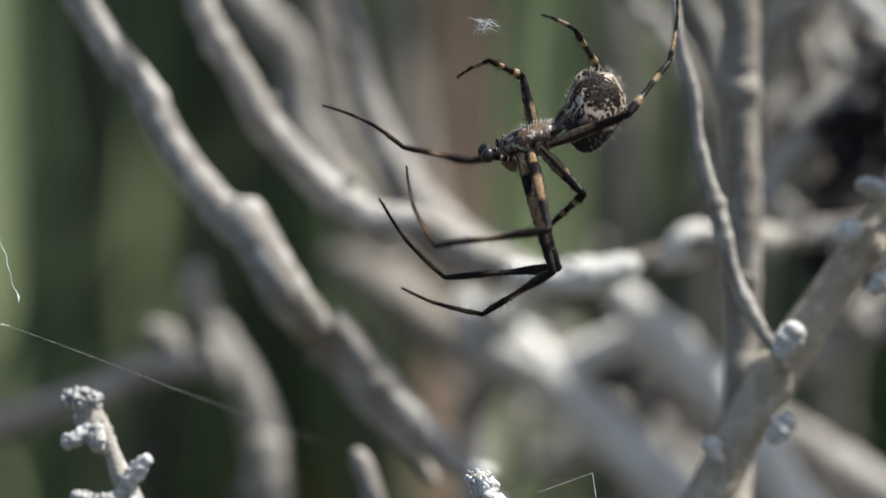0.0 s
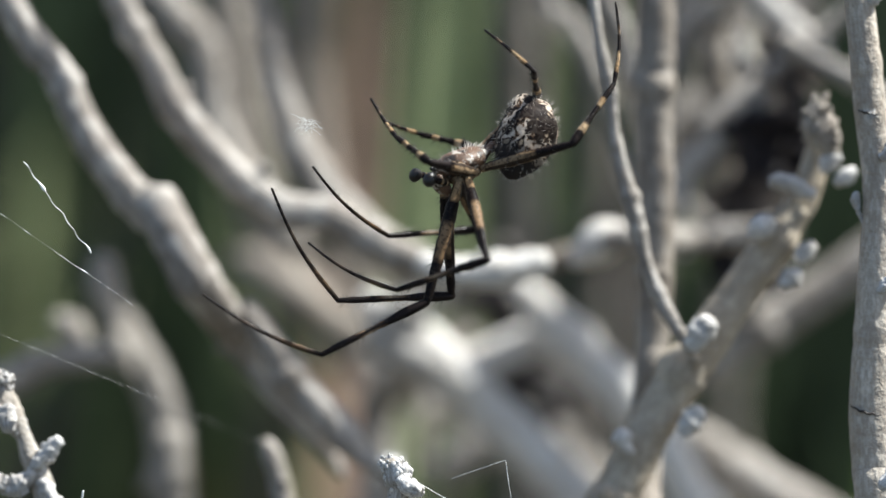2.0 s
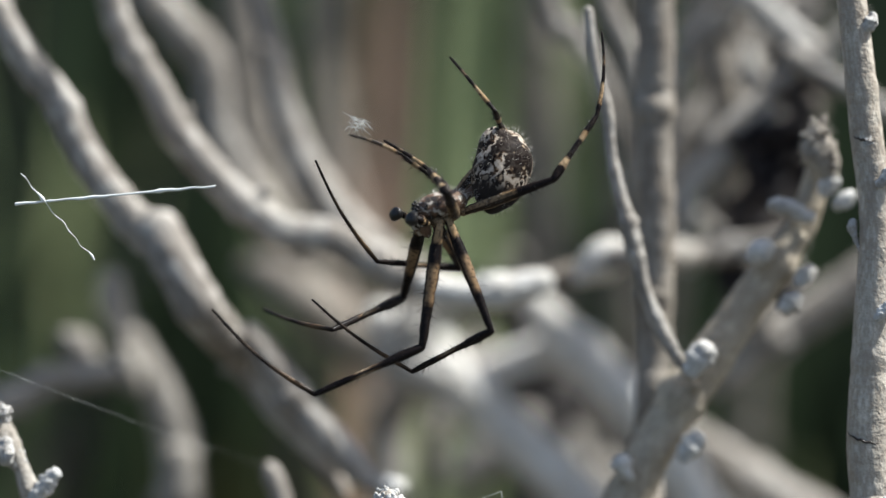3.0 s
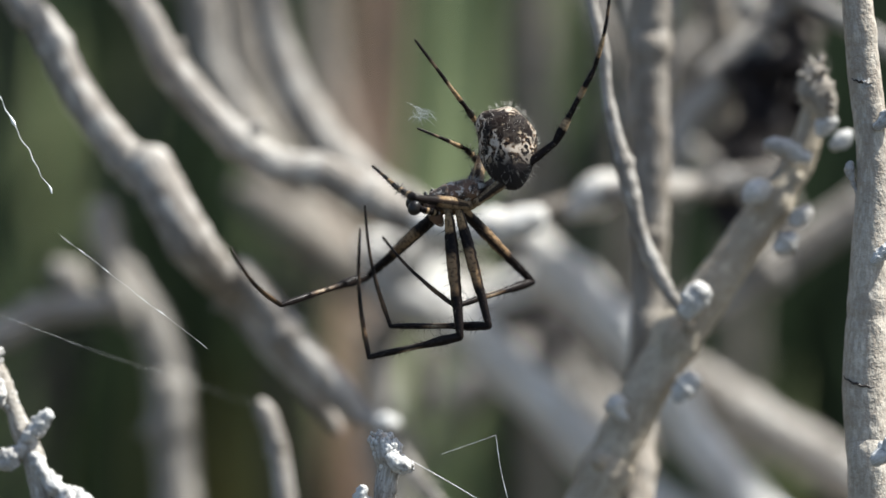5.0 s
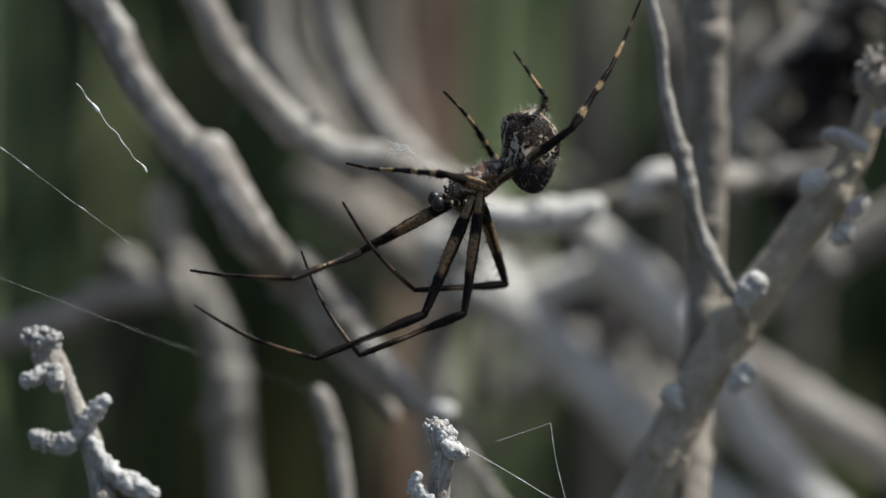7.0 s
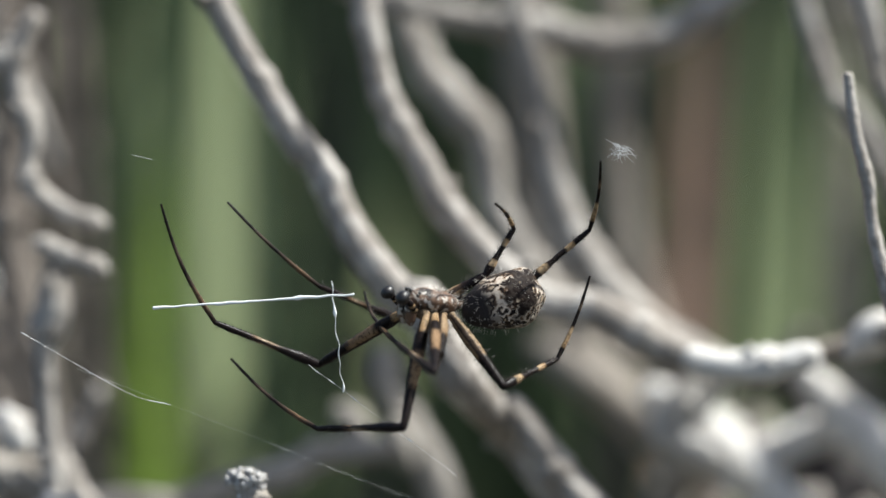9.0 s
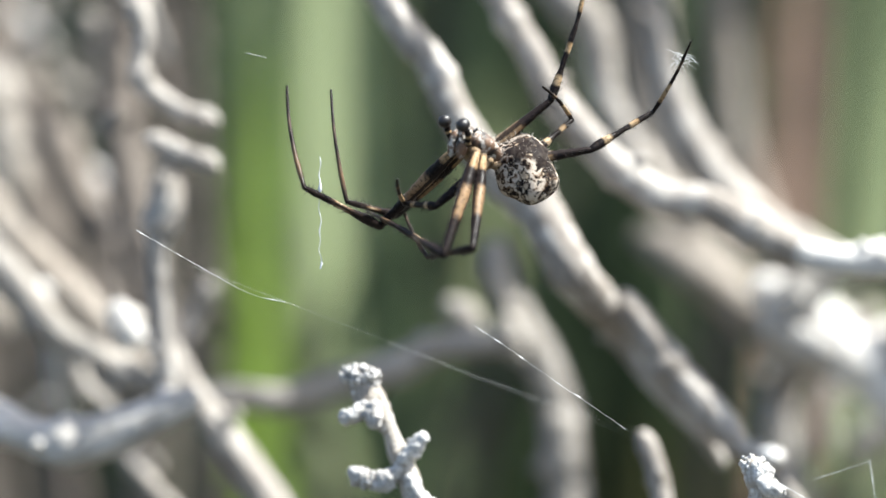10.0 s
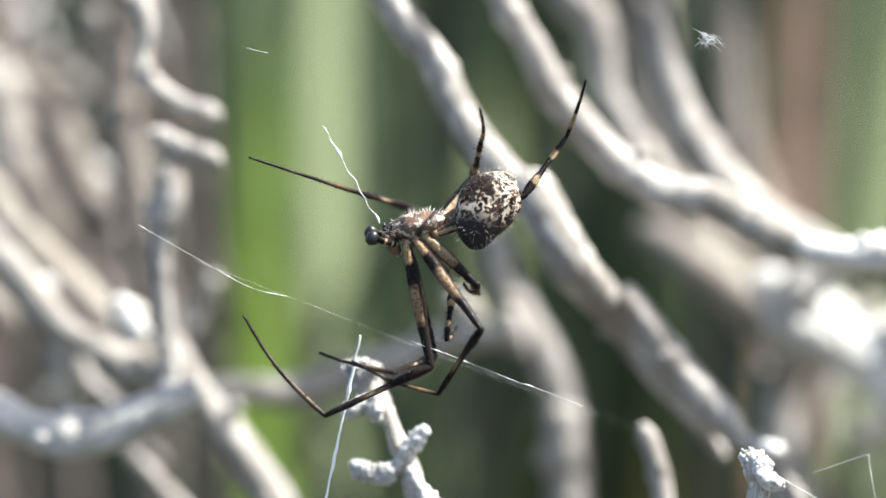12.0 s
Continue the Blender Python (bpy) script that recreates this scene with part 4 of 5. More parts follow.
spray(main, 26.5, 44.0, 239.0, 3.0, 4.0, 4, 17, 0.25)
spray(main, 29.0, 36.0, 240.0, 3.0, 3.5, 3, 15, 0.0)
spray(left, -70.8, 87.2, 233.6, 11.1, 9.6, 14, 7)
spray(left, -64.5, 74.3, 219.8, 8.7, 7.3, 10, 9)
spray(left, -47.0, 27.0, 219.0, 5.5, 3.5, 6, 21, 0.2)
spray(left, -54.0, 52.0, 240.0, 8.0, 7.0, 4, 27, 0.0)
spray(main, 10.4, 64.1, 212.2, 7.3, 4.1, 8, 13)


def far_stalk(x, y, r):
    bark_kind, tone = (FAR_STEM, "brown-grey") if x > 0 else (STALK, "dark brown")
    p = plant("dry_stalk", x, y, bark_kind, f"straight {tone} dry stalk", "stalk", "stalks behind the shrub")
    k = (COUNT[0] * 29 % 17 - 8) * 1.2
    stem(p, (x + k, y, 420, r * 0.7), (x + k * 0.5, y, 300, r * 0.9), (x, y + k, 180, r), (x - k, y, 80, r * 1.1), (x, y, -5, r * 1.2))
    for z in (120, 205, 262):
        e = (z - 180) / 120
        ring = tube([Vector((k * 0.5 * max(0, e) - k * max(0, -e), k * (1 - abs(e)), z - 2, r * 1.02)) / 1000, Vector((k * 0.5 * max(0, e) - k * max(0, -e), k * (1 - abs(e)), z, r * 1.16)) / 1000,
                     Vector((k * 0.5 * max(0, e) - k * max(0, -e), k * (1 - abs(e)), z + 2, r * 1.02)) / 1000], 14)
        mesh_object("node", ring[0], ring[1], bark_kind, p, ring[2])


far_stalk(-66.6, 113.7, 2.26)
far_stalk(-55.9, 97.9, 0.90)
far_stalk(-55.5, 105.8, 1.53)
far_stalk(-76.6, 131.7, 1.82)
far_stalk(-90.9, 129.2, 2.42)
far_stalk(-94.4, 158.1, 1.67)
far_stalk(17.7, 138.8, 1.82)
far_stalk(29.9, 129.1, 1.35)
far_stalk(40.1, 138.8, 1.82)
far_stalk(29.9, 177.4, 1.72)


def withered(x, y, z, seed):
    """Crumpled near-black leaves, added to stand in for the shadow between stems."""
    owner = tagged(new("shadow_leaves"), "near-black crumpled leaves standing in for shadow between stems", "dead leaves")
    owner.location = (x / 1000, y / 1000, z / 1000)
    r = random.Random(seed)
    for _ in range(9):
        c = Vector((r.uniform(-2.2, 2.2), r.uniform(-1.5, 1.5), r.uniform(-3.2, 3.2))) / 1000
        turn = Euler((r.uniform(0, 6), r.uniform(0, 6), r.uniform(0, 6))).to_matrix()
        n, verts, faces = 8, [], []
        for j in range(n + 1):
            for i in range(n + 1):
                a, b = i / n * 2 - 1, j / n * 2 - 1
                w = math.sqrt(max(0.02, 1 - b * b))
                p = Vector((a * w * 1.1, b * 2.3, 0.7 * a * a + 0.5 * noise.noise((a * 2 + seed, b * 2, c.x * 900)))) / 1000
                verts.append(c + turn @ p)
        for j in range(n):
            for i in range(n):
                k = j * (n + 1) + i
                faces.append((k, k + 1, k + n + 2, k + n + 1))
        ob = mesh_object("leaf", verts, faces, GAP_DARK, owner)
        sol = ob.modifiers.new("thickness", "SOLIDIFY")
        sol.thickness = 0.00012


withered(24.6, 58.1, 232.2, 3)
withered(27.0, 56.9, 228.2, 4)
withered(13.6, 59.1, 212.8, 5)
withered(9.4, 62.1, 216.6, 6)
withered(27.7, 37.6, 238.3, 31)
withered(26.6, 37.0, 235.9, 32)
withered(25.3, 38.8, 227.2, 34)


# ---- silk ----
def thread(*rows, r=0.02, clots=0.3):
    pts = [(x / 1000, y / 1000, z / 1000, r / 1000) for x, y, z in rows]
    path = spline(pts, 0.0003)
    for q in path:
        q.w *= 1 + clots * max(0, noise.noise(q.xyz * 900) - 0.25) * 6
    v, f, u = tube(path, 6)
    return tagged(mesh_object("silk_thread", v, f, SILK, None, u), "fine pale spider silk thread", "silk thread", "web threads")


thread((-32.9, -8.8, 241.3), (-30.0, -8.7, 239.5), (-27.1, -8.6, 237.8), (-25.1, -8.4, 237.2), r=0.007, clots=2.0)
thread((-30.7, -5.9, 238.5), (-22.2, -5.3, 234.9), (-14.7, -1.0, 230.2), (-7.9, 12.0, 222.8), r=0.0035)
thread((0.5, -9.4, 228.0), (3.7, -10.1, 226.3), (6.7, -10.7, 224.7), (10.3, -11.2, 223.6), (15.3, -10.8, 222.2), r=0.012)
thread((5.8, -9.3, 228.9), (6.1, -9.9, 227.0), (6.7, -10.7, 224.7), r=0.011, clots=1.5)
thread((2.9, -9.5, 227.9), (5.8, -9.3, 228.9), r=0.008)
thread((-27.2, -5.4, 250.2), (-26.1, -5.3, 249.9), r=0.008)
thread((27.3, -5.2, 251.4), (28.4, -5.7, 249.8), (29.3, -5.0, 248.6), r=0.014)


def tuft():
    """A small tangle of loose silk."""
    r, parts = random.Random(4), []
    for _ in range(30):
        c = Vector((r.uniform(-0.45, 0.45), 0, r.uniform(-0.3, 0.3))) / 1000
        d = Vector((r.uniform(-1, 1), r.uniform(-0.4, 0.4), r.uniform(-0.6, 0.6))) * r.uniform(0.3, 0.9) / 1000
        parts.append(tube(spline([(*(c - d * 0.7), 0.000004), (*(c + Vector((r.uniform(-0.1, 0.1), 0, 0.2)) / 1000), 0.000008), (*(c + d * 0.7), 0.000004)], 0.0002), 6))
    v, f, u = join(parts)
    return tagged(mesh_object("silk_tuft", v, f, SILK, None, u), "small white tangle of loose silk", "silk tuft")


silk_tuft = tuft()

# ---- the spider ----
SEG = {"long": (6.7, 6.2, 7.0), "second": (6.5, 6.0, 6.7), "short": (3.7, 2.9, 3.2), "hind": (5.2, 4.4, 4.8)}
spider = tagged(new("spider"), "mottled brown and black spider with banded legs", "spider")
EMPTY_SIZE = 0.001
spider.empty_display_size = EMPTY_SIZE


def bristles(name, owner, count, place, length, material, seed, thick=0.012):
    """Fine hairs as thin cones; place(rnd) gives a foot and a direction."""
    rnd = random.Random(seed)
    verts, faces = [], []
    for _ in range(count):
        foot, d = place(rnd)
        d = (d + Vector((rnd.uniform(-1, 1), rnd.uniform(-1, 1), rnd.uniform(-1, 1))) * 0.35).normalized()
        s = d.orthogonal().normalized() * thick / 1000
        o = d.cross(s)
        n = len(verts)
        verts += [foot + s, foot - s * 0.5 + o * 0.87, foot - s * 0.5 - o * 0.87, foot + d * length * rnd.uniform(0.5, 1.0) / 1000]
        faces += [(n, n + 1, n + 3), (n + 1, n + 2, n + 3), (n + 2, n, n + 3)]
    return tagged(mesh_object(name, verts, faces, material, owner), kind="stuff")


def limb(name, owner, length, radii, material, spines=0, seed=0, bow=0.0):
    """One limb piece along its z axis from 0 to its length (mm)."""
    n = len(radii) - 1
    path = spline([(-bow * math.sin(math.pi * i / n) / 1000, 0, length * i / n / 1000, r / 1000) for i, r in enumerate(radii)], length / 30000)
    v, f, u = tube(path, 12, 0.16, 3500, seed, unit_v=True)
    ob = mesh_object(name, v, f, material, owner, u)
    if spines:
        def place(rnd):
            t = rnd.uniform(0.08, 0.97)
            a = rnd.uniform(0, 6.283)
            d = Vector((math.cos(a), math.sin(a), 0.6)).normalized()
            r = radii[min(n, int(t * n + 0.5))] * 0.9
            return Vector((math.cos(a) * r - bow * math.sin(math.pi * t), math.sin(a) * r, length * t)) / 1000, d
        bristles("bristle_fringe", ob, spines, place, max(radii) * 2.0, SPINE, seed, 0.014)
    return ob


LEGS = []
for kind, thick in (("hind", 1.0), ("hind", 1.0), ("short", 1.0), ("short", 1.0), ("second", 1.0), ("second", 1.0), ("long", 1.1), ("long", 1.1)):
    lf, lt, lm = SEG[kind]
    i = len(LEGS)
    leg = limb("leg", spider, lf, [r * thick for r in (0.20, 0.29, 0.33, 0.31, 0.27, 0.23, 0.18)], FRONT_FEMUR if i > 3 else FEMUR, 70, i)
    shin = limb("tibia", leg, lt, [r * thick for r in (0.19, 0.25, 0.23, 0.165, 0.15, 0.155, 0.17, 0.16, 0.125)], FRONT_TIBIA if i > 3 else TIBIA, 95, i + 20)
    foot = limb("metatarsus", leg, lm, [r * thick for r in (0.115, 0.13, 0.11, 0.095, 0.085, 0.075, 0.06)], FRONT_FOOT if i > 3 else METATARSUS, 70, i + 40, 0.05 * lm)
    LEGS.append((leg, shin, foot))

# carapace: pear-shaped shield, eye group and jaws at the front
cv, cf, cu = ball((0.0016, 0, 0.0001), (0.00165, 0.00104, 0.00074), None, 0.16, 1100, 26, 18)
cv = [Vector((p.x, p.y * (1.0 - 0.38 * max(0, (p.x - 0.0016) / 0.0017)), p.z + 0.00018 * max(0, (p.x - 0.0016) / 0.0017))) for p in cv]
carapace = mesh_object("carapace", cv, cf, CARAPACE, spider, cu, "brown carapace with pale hairs")
bristles("hair_coat", carapace, 170, lambda r: ((lambda d: (Vector((0.0016 + d.x * 0.0017, d.y * 0.00095, 0.0001 + d.z * 0.0007)), d))(Vector((r.uniform(-1, 1), r.uniform(-1, 1), r.uniform(0, 1))).normalized())), 0.45, HAIR, 3)
mesh_object("sternum", *ball((0.0015, 0, -0.00055), (0.0011, 0.0008, 0.0004), None, 0.05, 900, 14, 9)[:2], FEMUR, spider)
for s in (-1, 1):
    mesh_object("jaw", *ball((0.0031, s * 0.00033, -0.00045), (0.00035, 0.0003, 0.00075), Euler((0, 0.25, 0)).to_matrix(), 0.05, 900, 12, 9)[:2], CARAPACE, spider)
    arm, fa, ua = tube(spline([(0.0030, s * 0.0006, -0.0003, 0.00017), (0.0035, s * 0.0008, 0.0001, 0.00018), (0.0038, s * 0.0007, 0.00035, 0.00016)], 0.0001), 9, 0.1, 3000)
    palp = mesh_object("pedipalp", arm, fa, TIBIA, spider, ua)
    mesh_object("bulb", *ball((0.0040, s * 0.0007, 0.00038), (0.00038, 0.00034, 0.00038), None, 0.2, 2500, 12, 9)[:2], GLOSS, palp, None, "swollen glossy black palp tip")
for x, y, z, r in ((0.00325, 0.00016, 0.00052, 0.00011), (0.00318, 0.00018, 0.00072, 0.00010), (0.0029, 0.00052, 0.00052, 0.00010), (0.0028, 0.00052, 0.00066, 0.00009)):
    for s in (-1, 1):
        mesh_object("eye", *ball((x, y * s, z), (r, r, r), None, 0, 1, 9, 7)[:2], GLOSS, spider)

# abdomen: egg along its z axis, origin at its centre
av, af, au = ball((0, 0, 0), (0.00160, 0.00154, 0.00246), None, 0.14, 800, 36, 26)
av = [Vector((p.x * (1 + 0.16 * p.z / 0.0025), p.y * (1 + 0.16 * p.z / 0.0025), p.z)) for p in av]
abdomen = mesh_object("abdomen", av, af, ABDOMEN, spider, au, "round abdomen mottled white, brown and black")


def abdomen_hair(r):
    d = Vector((r.gauss(0, 1), r.gauss(0, 1), r.gauss(0, 1))).normalized()
    return Vector((d.x * 0.00162, d.y * 0.00156, d.z * 0.0025)), d


bristles("hair_coat", abdomen, 420, abdomen_hair, 0.42, HAIR, 9, 0.008)
mesh_object("pedicel", *tube([Vector((0.0003, 0, -0.0001, 0.0003)), Vector((-0.0002, 0, 0, 0.00025)), Vector((-0.0006, 0, 0.0001, 0.0003))], 9)[:2], CARAPACE, spider)
HIPS = [Vector((x, s * 0.75, -0.45)) for x in (0.7, 1.25, 1.8, 2.35) for s in ((1, -1) if x < 1.5 else (-1, 1))]
for hip in HIPS:
    p = hip / 1000
    mesh_object("coxa", *tube([Vector((p.x, p.y * 0.4, p.z + 0.0001, 0.00027)), Vector((p.x, p.y, p.z, 0.00026))], 9)[:2], FEMUR, spider)


# ---- what moves ----
STEPS = []


def step(t, root, belly, *legs):
    """One posture, in millimetres: the spider's waist and turn, the abdomen's centre and axis, and knee, ankle and tip of each leg."""
    STEPS.append((t, pose(root[0] / 1000, root[1] / 1000, root[2] / 1000, *root[3:]), Vector(belly[:3]), Vector(belly[3:]).normalized(),
                  [[Vector(j[i:i + 3]) for i in (0, 3, 6)] for j in legs]))


def turned(a, b, s):
    """A direction s of the way from a to b."""
    q = a.rotation_difference(b)
    ident = q.copy()
    ident.identity()
    return ident.slerp(q, s) @ a


def bones(joints, hip):
    chain = [hip] + joints
    return [(chain[i + 1] - chain[i]).normalized() for i in range(3)]


def drift(length, thick, rows):
    """A loose strand of silk that swings in the air: its middle (mm) and its direction."""
    h = length / 2000
    pts = [(0, 0.00006 * math.sin(i * 1.3), h * (i / 4 - 1), thick / 1000 if i % 3 else thick * 1.6 / 1000) for i in range(9)]
    path = spline(pts, 0.00025)
    for q in path:
        # crinkled, with small clots of gum
        q.x += (0.0002 if thick > 0.02 and thick < 0.05 else 0.00005) * noise.noise(q.xyz * 1300 + Vector((length, 0, 0)))
        q.w *= 0.7 + max(0, noise.noise(q.xyz * 1900 + Vector((0, length, 0))) - 0.12) * (7 if thick < 0.05 else 1.6)
    v, f, u = tube(path, 6)
    ob = tagged(mesh_object("silk_strand", v, f, SILK, None, u), "loose glinting strand of spider silk", "silk strand", "loose strands")
    keyed, q, old = [], Euler((0, 0, 0)).to_quaternion(), Vector((0, 0, 1))
    for t, c, d in rows:
        d = Vector(d).normalized()
        if d.dot(old) < 0:
            d = -d
        q = old.rotation_difference(d) @ q
        old = d
        keyed.append((t, Matrix.LocRotScale(Vector(c) / 1000, q, None)))
    walk(ob, keyed)


def motions():
    drift(9.9, 0.006, [
        (0, (-32.3, -7.2, 240.0), (0.802, -0.058, -0.603)),
        (1, (-30.8, -6.3, 241.9), (0.813, -0.050, -0.589)),
        (1.5, (-20.9, -6.4, 241.1), (0.814, -0.068, -0.586)),
        (2, (-18.3, -6.7, 239.6), (0.827, -0.078, -0.566)),
        (2.5, (-21.2, -5.2, 244.4), (0.800, -0.096, -0.601)),
        (2.7, (-25.5, -5.1, 245.3), (0.811, -0.078, -0.589)),
        (4.3, (-26.8, -4.4, 242.5), (0.801, -0.087, -0.601)),
        (4.6, (-23.5, -4.9, 241.1), (0.791, -0.099, -0.612)),
        (5, (-13.5, -6.9, 236.2), (0.791, -0.110, -0.611)),
        (5.5, (-21.3, -5.2, 241.5), (0.749, -0.126, -0.658)),
        (6, (-19.8, -5.6, 239.8), (0.781, -0.125, -0.620)),
        (6.5, (-19.4, -5.7, 240.1), (0.812, -0.117, -0.580)),
        (7, (-20.7, -6.1, 240.9), (0.803, -0.088, -0.598)),
        (7.2, (-20.3, -6.2, 241.2), (0.797, -0.073, -0.608)),
        (8.8, (-15.2, -7.5, 237.2), (0.782, 0.020, -0.631)),
        (9.5, (-11.1, -7.8, 234.0), (0.794, 0.037, -0.615)),
        (9.8, (-10.8, -8.0, 233.4), (0.781, 0.035, -0.632)),
        (10.2, (-11.3, -8.3, 232.5), (0.844, 0.079, -0.541)),
        (10.6, (-9.6, -8.3, 231.4), (0.886, 0.127, -0.456)),
        (11.5, (-14.4, -8.6, 232.9), (0.900, 0.163, -0.416)),
        (12, (-13.8, -9.2, 233.2), (0.912, 0.119, -0.405)),
    ])
    drift(6.0, 0.024, [
        (0, (-25.5, -6.9, 241.1), (0.248, -0.154, -0.962)),
        (0.7, (-24.9, -6.6, 242.6), (0.170, -0.127, -0.982)),
        (1.5, (-20.0, -6.3, 241.7), (0.444, -0.129, -0.892)),
        (2.5, (-17.9, -5.9, 242.4), (0.643, -0.134, -0.761)),
        (4.5, (-17.9, -4.1, 244.7), (0.577, -0.143, -0.810)),
        (5.5, (-20.7, -4.8, 242.7), (0.382, -0.195, -0.909)),
        (6.5, (-17.0, -4.3, 244.5), (0.685, -0.158, -0.718)),
        (7.2, (-17.9, -5.5, 243.5), (0.572, -0.138, -0.815)),
        (8.8, (-14.5, -6.8, 240.0), (0.155, -0.116, -0.986)),
        (9.5, (-23.4, -6.9, 242.9), (-0.009, -0.150, -0.994)),
        (10, (-23.2, -7.4, 241.9), (-0.012, -0.173, -0.990)),
        (10.5, (-25.0, -8.5, 239.8), (-0.137, -0.184, -0.978)),
        (11, (-22.9, -7.3, 243.7), (0.121, -0.129, -0.989)),
        (11.5, (-20.7, -7.0, 243.7), (0.250, -0.099, -0.968)),
        (12, (-21.5, -7.4, 243.7), (0.483, -0.075, -0.878)),
    ])
    drift(10.8, 0.085, [
        (0, (-34.9, -10.8, 226.3), (-0.185, -0.158, -0.975)),
        (1.95, (-18.3, -11.4, 221.1), (-0.231, -0.133, -0.969)),
        (2.2, (-16.6, -9.2, 230.4), (-0.235, -0.142, -0.967)),
        (2.5, (-14.3, -8.7, 232.9), (-0.258, -0.152, -0.959)),
        (2.7, (-14.5, -5.6, 244.4), (-0.993, 0.097, -0.116)),
        (4.3, (-18.4, -5.9, 238.2), (-0.989, 0.099, -0.152)),
        (4.45, (-27.6, -6.2, 235.7), (-0.986, 0.093, -0.170)),
        (8.7, (-35.9, -9.2, 237.2), (-1.003, 0.009, -0.064)),
        (9, (-20.7, -6.8, 242.5), (-1.003, -0.013, -0.068)),
        (9.1, (-23.8, -7.1, 242.5), (-1.003, -0.021, -0.064)),
        (9.6, (-45.0, -11.0, 237.4), (-0.871, -0.124, -0.485)),
        (10.0, (-50.0, -13.0, 216.0), (-0.4, -0.16, -0.9)),
        (10.3, (-36.0, -14.0, 212.0), (-0.2, -0.18, -0.97)),
        (10.5, (-26.1, -13.6, 221.6), (-0.154, -0.186, -0.976)),
        (11, (-22.8, -10.3, 232.0), (-0.085, -0.166, -0.988)),
        (11.3, (-19.9, -11.1, 226.8), (-0.122, -0.171, -0.983)),
        (11.7, (-20.1, -12.0, 224.9), (-0.189, -0.185, -0.969)),
        (12, (-22.1, -11.2, 230.4), (-0.219, -0.196, -0.961)),
    ])
    step(0, (4.11, -4.34, 246.69, 1.0, 22.8, -173.5), (-2.21, -0.03, 0.10, -0.58, -0.64, 0.50),
         (-3.52, 3.75, 0.04, -6.82, 1.03, 1.05, -9.15, -1.79, 4.15),
         (-3.57, -3.14, 1.32, -3.01, -0.15, 4.50, -1.99, -4.81, 5.02),
         (0.25, 3.17, -3.06, 2.12, 1.31, -4.26, 3.09, -1.45, -5.57),
         (0.45, -2.09, 2.90, 1.81, -0.41, 4.83, 3.66, -2.93, 4.16),
         (4.77, -6.47, -1.30, 7.92, -2.54, 1.97, 10.86, 1.22, 6.67),
         (2.82, 6.61, -3.08, 8.55, 6.75, -1.31, 8.18, 0.77, 1.69),
         (2.94, 0.36, -7.03, 8.76, -0.78, -5.22, 10.17, 2.09, 1.01),
         (3.44, 4.63, -5.80, 7.74, 0.54, -7.59, 11.03, 4.86, -3.17))
    step(0.5, (2.78, -4.51, 246.48, -0.9, 26.7, -172.6), (-1.71, 0.25, -0.88, -0.69, -0.49, 0.53),
         (-4.46, 1.38, -0.67, -8.07, -1.04, -0.01, -9.98, 1.73, 3.41),
         (-2.63, -4.73, -0.81, -2.84, -1.46, 2.13, -2.75, 1.49, 5.91),
         (1.10, 2.86, 2.59, 3.02, 0.83, 3.36, 1.56, -1.73, 2.12),
         (-1.06, -3.03, 1.33, 0.96, -1.82, 3.03, 3.11, 0.51, 3.43),
         (4.18, -6.07, -3.34, 9.48, -5.69, -0.55, 13.20, -6.55, 4.95),
         (5.46, 3.53, -5.05, 9.42, -0.97, -5.36, 11.67, 0.36, 0.81),
         (1.85, -5.32, -5.32, 2.76, -0.19, -1.97, 3.66, 5.71, 1.69),
         (5.02, 5.55, -4.29, 11.11, 5.87, -3.15, 16.29, 3.74, 1.05))
    step(1, (4.90, -5.48, 244.58, -0.6, 9.2, -143.2), (-1.62, 0.81, 0.87, -0.46, -0.04, 0.89),
         (-3.28, 4.02, 0.29, -6.82, 3.34, 2.81, -8.00, 1.72, 7.17),
         (-3.26, -4.06, 0.19, -2.21, -1.92, 3.89, -0.70, -0.87, 8.33),
         (2.65, 2.06, 2.72, 4.16, -0.35, 2.15, 2.68, -3.06, 1.33),
         (0.71, -4.40, -0.77, 1.45, -4.12, 2.02, 0.94, -4.65, 5.13),
         (1.96, -3.36, -6.40, 7.96, -3.43, -6.32, 11.95, -5.13, -1.22),
         (4.27, 5.23, -4.46, 4.80, -0.64, -5.60, 4.61, -6.01, -1.60),
         (-3.34, 0.54, -3.74, 1.97, 0.31, -0.55, -0.28, -6.01, -2.54),
         (6.15, 1.49, -5.92, 8.97, -3.94, -6.92, 8.83, -7.35, -0.81))
    step(1.5, (5.62, -5.56, 244.42, -0.0, 16.4, -148.7), (-2.11, 0.87, 0.63, -0.72, -0.34, 0.60),
         (-3.12, 4.26, -0.07, -6.71, 3.36, 2.31, -8.38, 1.04, 6.17),
         (-3.87, -2.09, 1.65, -2.05, 0.45, 4.75, -2.91, -4.15, 5.81),
         (4.42, 1.34, 1.37, 3.46, -1.37, 0.97, 2.81, -4.22, 2.27),
         (-0.71, -3.89, -0.51, 1.27, -5.78, 0.46, 3.15, -3.81, 2.13),
         (1.13, -2.86, -6.56, 6.72, -2.66, -4.38, 8.38, -2.34, 2.10),
         (3.44, 6.96, -1.47, 5.37, 1.28, -1.29, 3.42, -4.93, 0.32),
         (3.49, -1.78, -6.97, 9.12, -2.21, -4.39, 9.76, -4.72, 2.11),
         (6.75, 1.48, -5.45, 11.12, -2.91, -5.71, 9.99, -7.26, -0.34))
